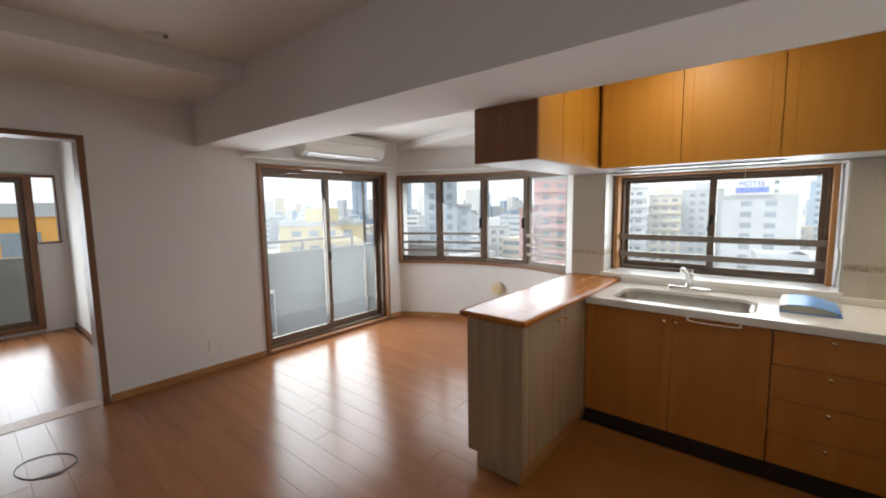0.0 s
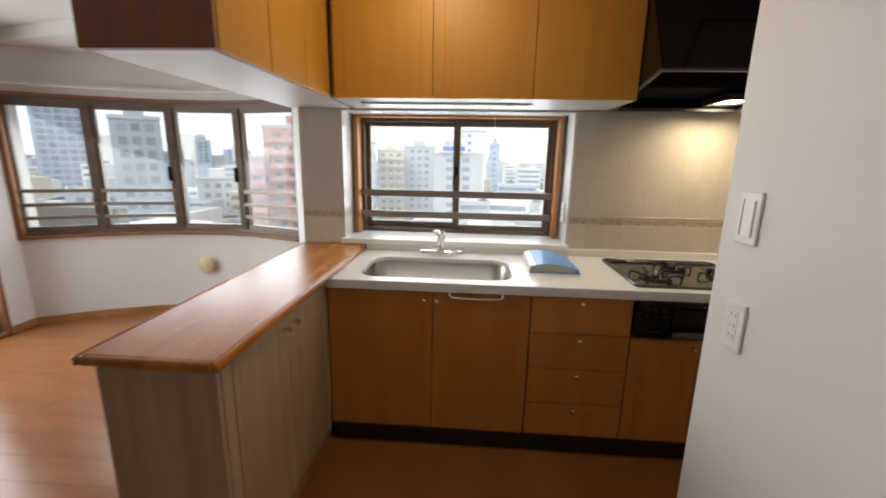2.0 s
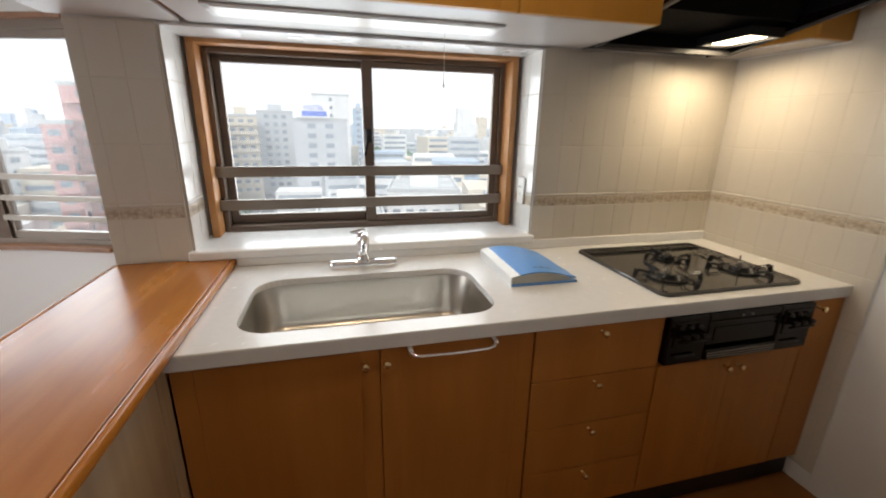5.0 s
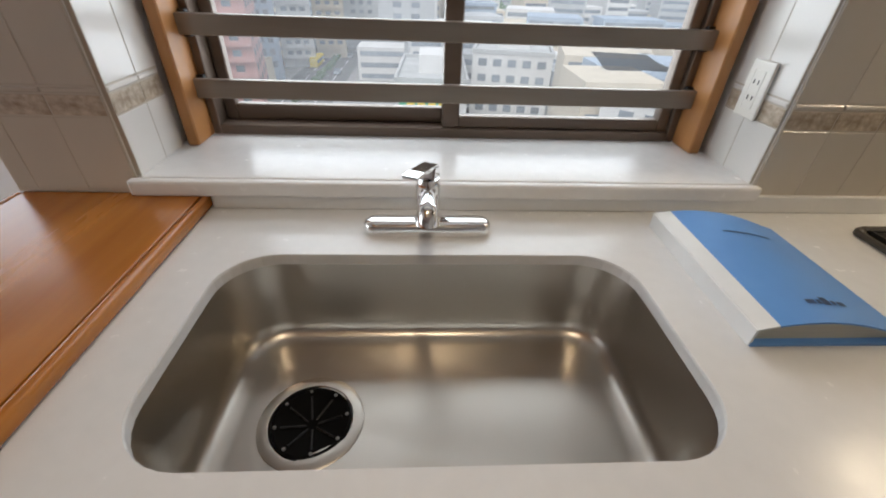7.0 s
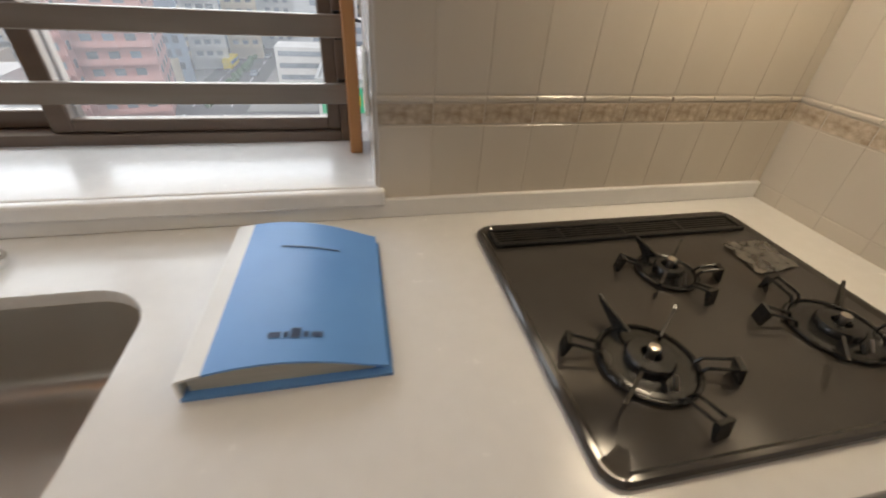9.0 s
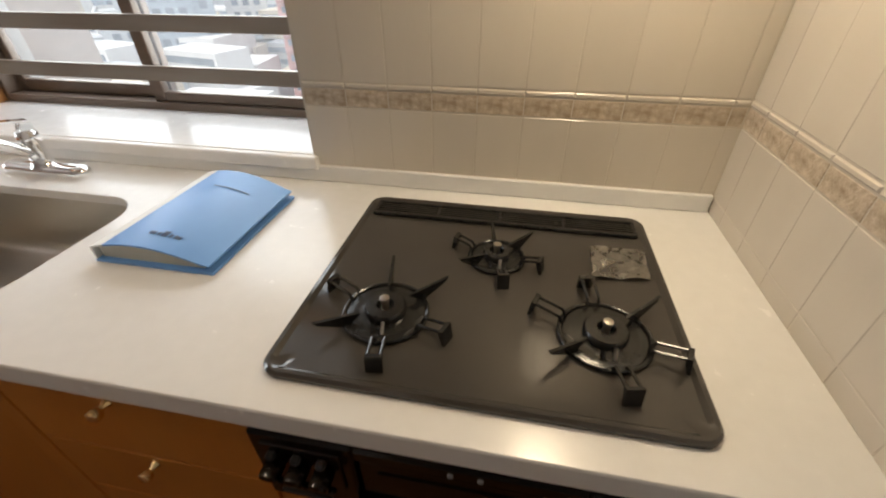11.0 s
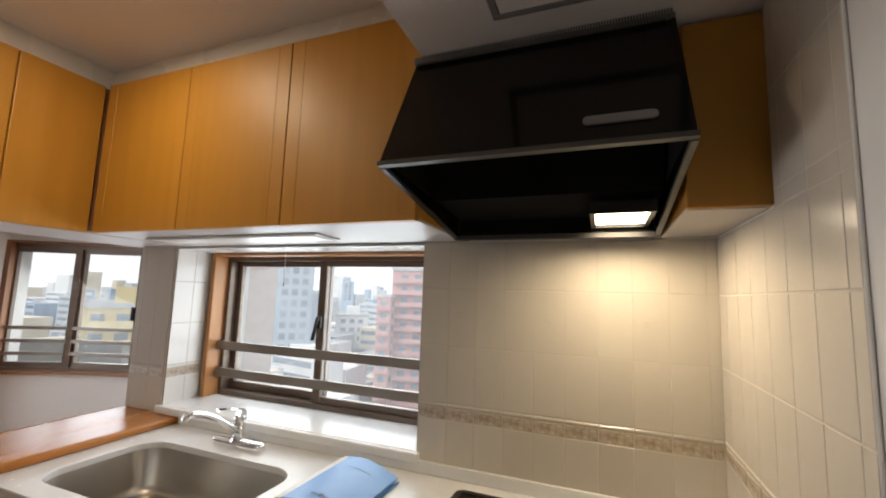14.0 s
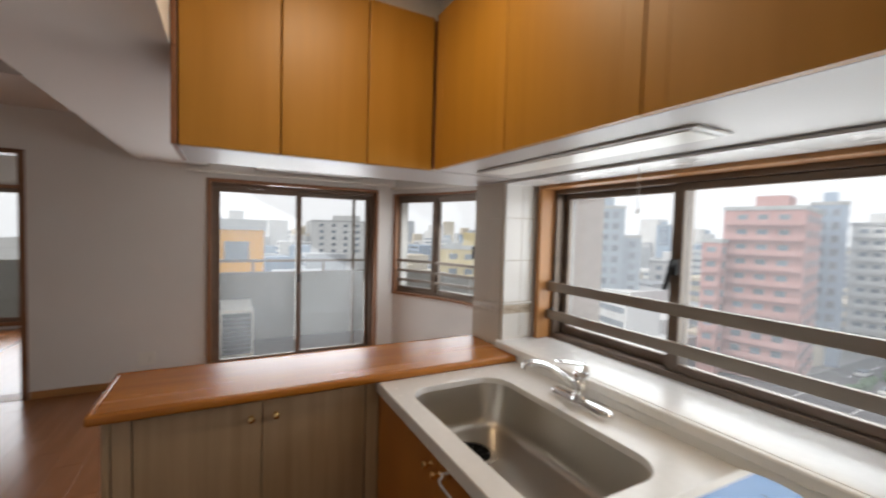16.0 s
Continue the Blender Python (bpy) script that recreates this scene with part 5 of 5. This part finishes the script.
tagged(part("ground", boxes((-2500, 2500, -300, 3500, GROUND - 2, GROUND)), CITYGROUND), "pale grey city ground reaching the horizon", "ground", "", "structure")
tagged(part("road", boxes((-38, -22, -60, 420, GROUND, GROUND + 0.06), (-160, 18, 88, 102, GROUND, GROUND + 0.05)), ASPHALT), "dark asphalt road with lanes", "road", "", "structure")
setting("road_marking", boxes(*[(-30.1 + dx, -29.9 + dx, 10 + 12 * k, 16 + 12 * k, GROUND + 0.06, GROUND + 0.08) for dx in (-4, 4) for k in range(32)], *[(-37 + 1.6 * k, -36.2 + 1.6 * k, 82, 86, GROUND + 0.06, GROUND + 0.08) for k in range(9)]), LINEPAINT, "white lane markings and a crossing", "road marking")
md = bmesh.new()
rnd = random.Random(4)
for k in range(120):
    bmesh.ops.create_icosphere(md, subdivisions=1, radius=0.7 + rnd.random() * 0.6, matrix=Matrix.Translation((-30 + rnd.uniform(-0.6, 0.6), 105 + k * 2.4, GROUND + 0.7)))
tagged(part("median_hedge", md, LEAVES), "low green hedge along the middle of the road", "hedge", "", "stuff")

building("red stepped apartment tower with balcony bands", 20.2, 27.5, 104, 7.4, 22, F_RED, turn=14, bay=3.4, balconies=True)
building("lower red wing of the apartment tower", 27.5, 29.4, 101, 0.6, 18, F_RED, turn=14, bay=3.0, balconies=True, roof_box=False)
building("blue-grey slim tower with small windows", 17.2, 20.0, 128, 9.8, 20, F_BLUE, bay=2.2, win=(1.3, 1.6))
building("white apartment block with rows of windows", 13.2, 17.0, 150, 5.8, 20, F_WHITE, bay=2.6, balconies=True)
building("beige apartment block with balcony rows", 9.4, 13.0, 165, 3.5, 25, F_BEIGE, bay=3.0, balconies=True)
building("pale grey office block with plain windows", 5.2, 9.4, 185, 5.6, 25, F_GREY, bay=3.2)
hotel = building("grey hotel block with a blue roof sign", -1.4, 5.3, 140, 2.4, 22, F_GREY, turn=0, bay=5.4, win=(2.5, 1.5), roof_box=False)
building("tall pale block behind the hotel", -1.8, 2.8, 178, 12.2, 20, F_WHITE, bay=9.0, win=(1.2, 1.2), roof_box=False)
building("pale slim tower in the distance", -3.6, -2.2, 230, 9.0, 18, F_BLUE, bay=2.6)
building("low white commercial building beside the road", -6.0, 3.6, 78, -16.0, 24, F_WHITE, turn=-2, bay=3.4, rows=4)
building("white block with rooftop plant", -16.5, -6.4, 92, -13.0, 26, F_WHITE, bay=3.0, rows=4)
building("white apartment block with stepped balconies", -36, -23, 55, -11.5, 18, F_WHITE, turn=-40, bay=3.0, balconies=True, rows=5, roof_box=False)
building("long grey building with window rows", -26, -17, 150, -14.0, 24, F_GREY, bay=3.0, rows=4)
building("slate-blue office tower with window grid", 38.0, 42.6, 120, 8.8, 24, F_DARK, bay=2.6, win=(1.6, 1.7))
building("lower slate-blue wing of the office tower", 36.0, 38.0, 121, 1.0, 20, F_DARK, bay=2.6, win=(1.6, 1.7), roof_box=False)
building("tall pale blue tower with glass bands", 44.1, 48.4, 260, 20.8, 30, F_BLUE, bay=3.4, win=(2.6, 2.0))
building("slim blue tower in the haze", 50.2, 52.2, 290, 20.0, 24, F_BLUE, bay=3.2, win=(2.2, 2.0))
building("yellow-beige low apartment block", 51.5, 62.5, 82, -2.2, 18, F_YELLOW, bay=3.2, balconies=True, rows=6)
building("plain grey block with windows", 71, 80, 200, 4.2, 18, F_WHITE, bay=5.5, rows=5)
building("orange painted neighbouring building with windows", 85.6, 92.0, 34, 1.1, 12, F_ORANGE, bay=4.2, rows=3, roof_box=False)
building("pale low block with windows", 30.6, 35.0, 150, -7.0, 20, F_WHITE, bay=3.0, rows=5)
building("grey low block with windows", 40.8, 47, 135, -9.0, 20, F_GREY, bay=3.0, rows=5)
building("pale tower in the far haze", 33.0, 34.6, 420, 12.0, 30, F_BLUE, bay=4.0, win=(2.6, 2.2), rows=6)

# roof signs
sx, sy = spot(2.6, 139)
sg = thing("roof_sign", "white hotel roof sign with blue lettering", "sign", (sx, sy, 2.5))
part("board", boxes((sx - 4.6, sx + 4.6, sy, sy + 0.5, 3.2, 7.6)), LINEPAINT, sg, "white sign board")
part("support", boxes((sx - 4.0, sx - 3.7, sy + 0.5, sy + 0.8, 2.5, 7.2), (sx + 3.7, sx + 4.0, sy + 0.5, sy + 0.8, 2.5, 7.2)), F_GREY, sg)
fc = bpy.data.curves.new("lettering", "FONT")
fc.body, fc.size, fc.extrude, fc.align_x = "HOTEL", 1.9, 0.05, "CENTER"
tmp = new("lettering", fc)
me = bpy.data.meshes.new_from_object(tmp.evaluated_get(bpy.context.evaluated_depsgraph_get()))
bpy.data.objects.remove(tmp)
bm = bmesh.new()
bm.from_mesh(me)
bmesh.ops.transform(bm, matrix=pose(sx, sy - 0.08, 5.6, 90), verts=bm.verts)
part("lettering", bm, SIGNBLUE, sg, "blue capital letters")
part("brand_bar", boxes((sx - 3.7, sx + 3.7, sy - 0.1, sy, 3.7, 5.2)), SIGNBLUE, sg, "blue bar")
sx, sy = spot(-0.6, 79)
sg = thing("roof_sign", "green sign board with yellow bars on the low building", "sign", (sx, sy, -16))
part("board", boxes((sx - 5, sx + 5, sy - 3.2, sy - 2.9, -20.6, -16.4)), SIGNGREEN, sg, "green sign board")
part("support", boxes((sx - 4.5, sx - 4.2, sy - 2.9, sy - 1.0, -20.0, -17.0), (sx + 4.2, sx + 4.5, sy - 2.9, sy - 1.0, -20.0, -17.0)), F_GREY, sg)
for k in range(4):
    part("bar", boxes((sx - 3.6 + 1.9 * k, sx - 2.2 + 1.9 * k, sy - 3.3, sy - 3.2, -19.4, -17.6)), SIGNYELLOW, sg)


def vehicle(name, label, x, y, w, ln, h, mat):
    v = thing(name, label, name, (x, y, GROUND + 0.06))
    z = GROUND + 0.06
    part("body", soft(x - w / 2, x + w / 2, y - ln / 2, y + ln / 2, z + 0.35, z + h * 0.55 if ln < 6 else z + h, 0.15), mat, v)
    if ln < 6:
        part("cabin", soft(x - w * 0.44, x + w * 0.44, y - ln * 0.25, y + ln * 0.3, z + h * 0.55, z + h, 0.2), CITYGLASS, v, "dark glass cabin")
    else:
        part("window_band", boxes((x - w / 2 - 0.03, x + w / 2 + 0.03, y - ln * 0.46, y + ln * 0.46, z + h * 0.5, z + h * 0.8)), CITYGLASS, v)
    for sx2 in (-1, 1):
        for sy2 in (-0.32, 0.32):
            part("wheel", lathe([(0.34, -0.1), (0.34, 0.1)], (x + sx2 * (w / 2 - 0.05), y + sy2 * ln, z + 0.34), "x", 12), BLACKPLASTIC, v)


vehicle("bus", "yellow and green city bus on the road", -34.5, 150, 2.5, 10.5, 3.0, SIGNYELLOW)
for k, (x, y, mt) in enumerate(((-33, 122, F_WHITE), (-26, 138, F_DARK), (-34, 172, F_WHITE), (-26, 165, F_GREY), (-33.5, 200, F_WHITE), (-26.5, 112, F_WHITE), (-25.5, 190, F_DARK))):
    vehicle("car", "small car standing on the road", x, y, 1.75, 4.3, 1.5, mt)

# low roofs and far blocks, too many to count
fields = {}
rc = random.Random(11)
for k in range(1500):
    h = rc.uniform(-60, 95)
    d = 60 + 1500 * rc.random() ** 1.7
    x, y = spot(h, d)
    if -44 < x < -16 and y < 430 or 84 < y < 106 and -60 < x < 60:
        continue
    if d < 105 and -20 < h < 35 or d < 60:
        continue
    ht = rc.choice((5, 6, 7, 8, 9, 10, 12, 14, 17)) * (1.0 if d < 200 else 1.35)
    if d > 420 and rc.random() < 0.10:
        ht = rc.uniform(26, 48)
    a = rc.choice((0, 0, 8, -12))
    w, dp = rc.uniform(8, 20), rc.uniform(8, 18)
    key = rc.choice((0, 0, 1, 2, 3, 3))
    bm = fields.setdefault(key, bmesh.new())
    vs = box(bm, -w / 2, w / 2, -dp / 2, dp / 2, 0, ht)
    if d < 420:
        for f in range(min(5, int(ht / 3))):
            vs += box(fields.setdefault(9, bmesh.new()), -w / 2 + 0.8, w / 2 - 0.8, -dp / 2 - 0.06, -dp / 2 + 0.1, ht - 2.3 - 3 * f, ht - 1.0 - 3 * f)
    m = pose(x, y, GROUND, 0, 0, a)
    for v in vs:
        v.co = m @ v.co
for key, bm in fields.items():
    mt = {0: F_WHITE, 1: F_BEIGE, 2: F_BLUE, 3: F_GREY, 9: CITYGLASS}[key]
    bmesh.ops.recalc_face_normals(bm, faces=bm.faces)
    tagged(part("far_city", bm, mt), "dense low city blocks reaching into the haze", "city", "", "stuff")
tr = bmesh.new()
for k in range(260):
    h, d = rc.uniform(-17, -5), rc.uniform(210, 330)
    x, y = spot(h, d)
    bmesh.ops.create_icosphere(tr, subdivisions=1, radius=rc.uniform(2.5, 5.0), matrix=Matrix.Translation((x, y, GROUND + rc.uniform(4, 9))) @ Matrix.Diagonal((1, 1, rc.uniform(0.7, 1.1), 1)))
for v in tr.verts:
    v.co += Vector((rc.uniform(-0.8, 0.8), rc.uniform(-0.8, 0.8), rc.uniform(-0.8, 0.8)))
tagged(part("far_woods", tr, LEAVES), "dark green park trees in the distance", "trees", "", "stuff")

# ---- tiles ----
TW, GAP, VGAP = 0.1, 0.0020, 0.0010


def tile_mesh(name, w, h, d=0.0045, r=0.0016):
    """A tile lying in x-z, its face towards -y, corner at the origin."""
    bm = bmesh.new()
    rings = [[bm.verts.new(q) for q in ((a, y, a), (w - a, y, a), (w - a, y, h - a), (a, y, h - a))] for a, y in ((0, 0), (0, -d + r), (r, -d))]
    for p, q in zip(rings, rings[1:]):
        for i in range(4):
            bm.faces.new((p[i], p[(i + 1) % 4], q[(i + 1) % 4], q[i]))
    bm.faces.new(rings[-1])
    bmesh.ops.recalc_face_normals(bm, faces=bm.faces)
    me = bpy.data.meshes.new(name)
    bm.to_mesh(me)
    bm.free()
    return me


TILE_CACHE = {}


def tile(parent, m, w, h, mat):
    key = (round(w, 4), round(h, 4), mat.name)
    if key not in TILE_CACHE:
        me = tile_mesh("tile", w, h, 0.0062, 0.0032) if h < 0.02 else tile_mesh("tile", w, h)
        me.materials.append(mat)
        TILE_CACHE[key] = me
    ob = new("tile", TILE_CACHE[key])
    ob.parent = parent
    ob.matrix_basis = m
    return ob


ROWS_Z = [(0.690, 0.8915, TILE), (0.8915, 1.044, TILE), (1.044, 1.085, BANDTILE), (1.085, 1.099, TILE), (1.099, 1.298, TILE), (1.298, 1.501, TILE), (1.501, 1.668, TILE)]

# recess rows swap the cream for the glaze lightened by window light
RECESS_Z = [(z0, z1, PALETILE if m is TILE else m) for z0, z1, m in ROWS_Z[1:]]


def tiled(name, label, place, cuts, rows, holes=(), back=None):
    """Fills a wall field with tiles. place(u, z): pose of a tile's corner; cuts: the joints along u; holes: fields left open."""
    host = setting(name, back, GROUT, label, "tiles")
    for a, b in zip(cuts, cuts[1:]):
        for z0, z1, mat in rows:
            if any(a >= h[0] - 0.002 and b <= h[1] + 0.002 and z0 >= h[2] - 0.01 and z1 <= h[3] + 0.2 for h in holes) or b - a < 0.006:
                continue
            tile(host, place(a + VGAP / 2, z0 + GAP / 2), b - a - VGAP, z1 - z0 - GAP, mat)
    return host


def cuts(lo, hi, anchor, step=TW):
    k0 = math.ceil((lo - anchor) / step + 0.08)
    out = [lo]
    while anchor + k0 * step < hi - 0.008:
        out.append(anchor + k0 * step)
        k0 += 1
    return out + [hi]


tiled("wall_tiles_back", "glossy cream wall tiles with a patterned border band", lambda u, z: pose(u, YB - 0.001, z), cuts(0.690, XR - 0.008, 1.394), ROWS_Z[1:], back=boxes((0.690, XR, YB - 0.0047, YB, 0.88, 1.668)))
tiled("wall_tiles_pillar", "glossy cream wall tiles with a patterned border band", lambda u, z: pose(u, YB - 0.001, z), cuts(-0.889, -0.647, -0.747), ROWS_Z[1:], back=boxes((-0.889, -0.647, YB - 0.0047, YB, 0.887, 1.668)))
tiled("wall_tiles_side", "glossy cream wall tiles with a patterned border band", lambda u, z: pose(XR - 0.001, -u, z, 0, 0, -90), [-c for c in cuts(3.012, YB - 0.003, 3.145)][::-1],
      [(0.08, 0.2835, TILE), (0.2835, 0.486, TILE), (0.486, 0.6885, TILE), *ROWS_Z], back=boxes((XR - 0.0047, XR, 3.012, YB - 0.008, 0.08, 1.668)))
tiled("wall_tiles_side_upper", "glossy cream wall tiles beside the cooker hood", lambda u, z: pose(XR - 0.001, -u, z, 0, 0, -90), [-c for c in cuts(3.012, 3.286, 3.145)][::-1],
      [(1.668, 1.704, TILE), (1.704, 1.907, TILE), (1.907, 2.098, TILE)], back=boxes((XR - 0.0047, XR, 3.012, 3.286, 1.668, 2.098)))
tiled("wall_tiles_recess_left", "glossy cream tiles on the window recess, lightened for daylight", lambda u, z: pose(-0.646 + 0.006, u, z, 0, 0, 90), [3.722, 3.822, 3.899], RECESS_Z, back=boxes((-0.646, -0.6363, 3.722, 3.899, 0.921, 1.66)))
tiled("wall_tiles_recess_right", "glossy cream tiles on the window recess, lightened for daylight", lambda u, z: pose(0.689 - 0.002, -u, z, 0, 0, -90), [-3.899, -3.822, -3.722], RECESS_Z, back=boxes((0.6833, 0.689, 3.722, 3.899, 0.921, 1.66)))
setting("trim_tile_edge", softs((XR - 0.0062, XR, 3.007, 3.0115, 0.06, 2.098)), PALETILE, "pale edging strip at the end of the tiles", "trim")

# ---- floor boards ----
BW, BL = 0.145, 1.21
FLOOR = bpy.data.objects["floor"]


def board_mesh(w, ln):
    bm = bmesh.new()
    r = 0.0005
    rings = [[bm.verts.new(q) for q in ((a, a, z), (ln - a, a, z), (ln - a, w - a, z), (a, w - a, z))] for a, z in ((0, -0.012), (0, -r), (r, 0))]
    for p, q in zip(rings, rings[1:]):
        for i in range(4):
            bm.faces.new((p[i], p[(i + 1) % 4], q[(i + 1) % 4], q[i]))
    bm.faces.new(rings[-1])
    bmesh.ops.recalc_face_normals(bm, faces=bm.faces)
    me = bpy.data.meshes.new("board")
    bm.to_mesh(me)
    bm.free()
    me.materials.append(FLOORWOOD)
    return me


BOARDS = {}
rest = bmesh.new()
count = 0
y = -1.80
while y < 4.72:
    x = -6.5 - random.random() * 1.0
    while x < 1.63:
        x0, x1 = max(x, -6.49), min(x + BL, 1.63)
        if y > 1.30:
            x0 = max(x0, -3.58)
        if y > 2.09:
            x1 = min(x1, -0.562 if y < 2.2 else -0.60)
        if y > 3.70:
            x1 = min(x1, -0.95)
        if y > 4.15:
            x0, x1 = max(x0, -3.55 + (y - 4.15) * 1.9), min(x1, -1.15 - max(0.0, y - 4.4) * 1.5)
        if x1 - x0 > 0.02:
            near = x1 > -3.42 and y > -0.35 and count < 295
            ln = round(x1 - x0 - 0.0016, 3)
            if near:
                key = ln
                if key not in BOARDS:
                    BOARDS[key] = board_mesh(BW - 0.0008, ln)
                ob = new("board", BOARDS[key])
                ob.parent = FLOOR
                ob.location = (x0, y, 0)
                count += 1
            else:
                box(rest, x0, x0 + ln, y, y + BW - 0.0008, -0.012, 0)
        x += BL
    y += BW
bmesh.ops.recalc_face_normals(rest, faces=rest.faces)
tagged(part("boards", rest, FLOORWOOD, FLOOR, "orange-brown wooden floor boards"), kind="stuff")
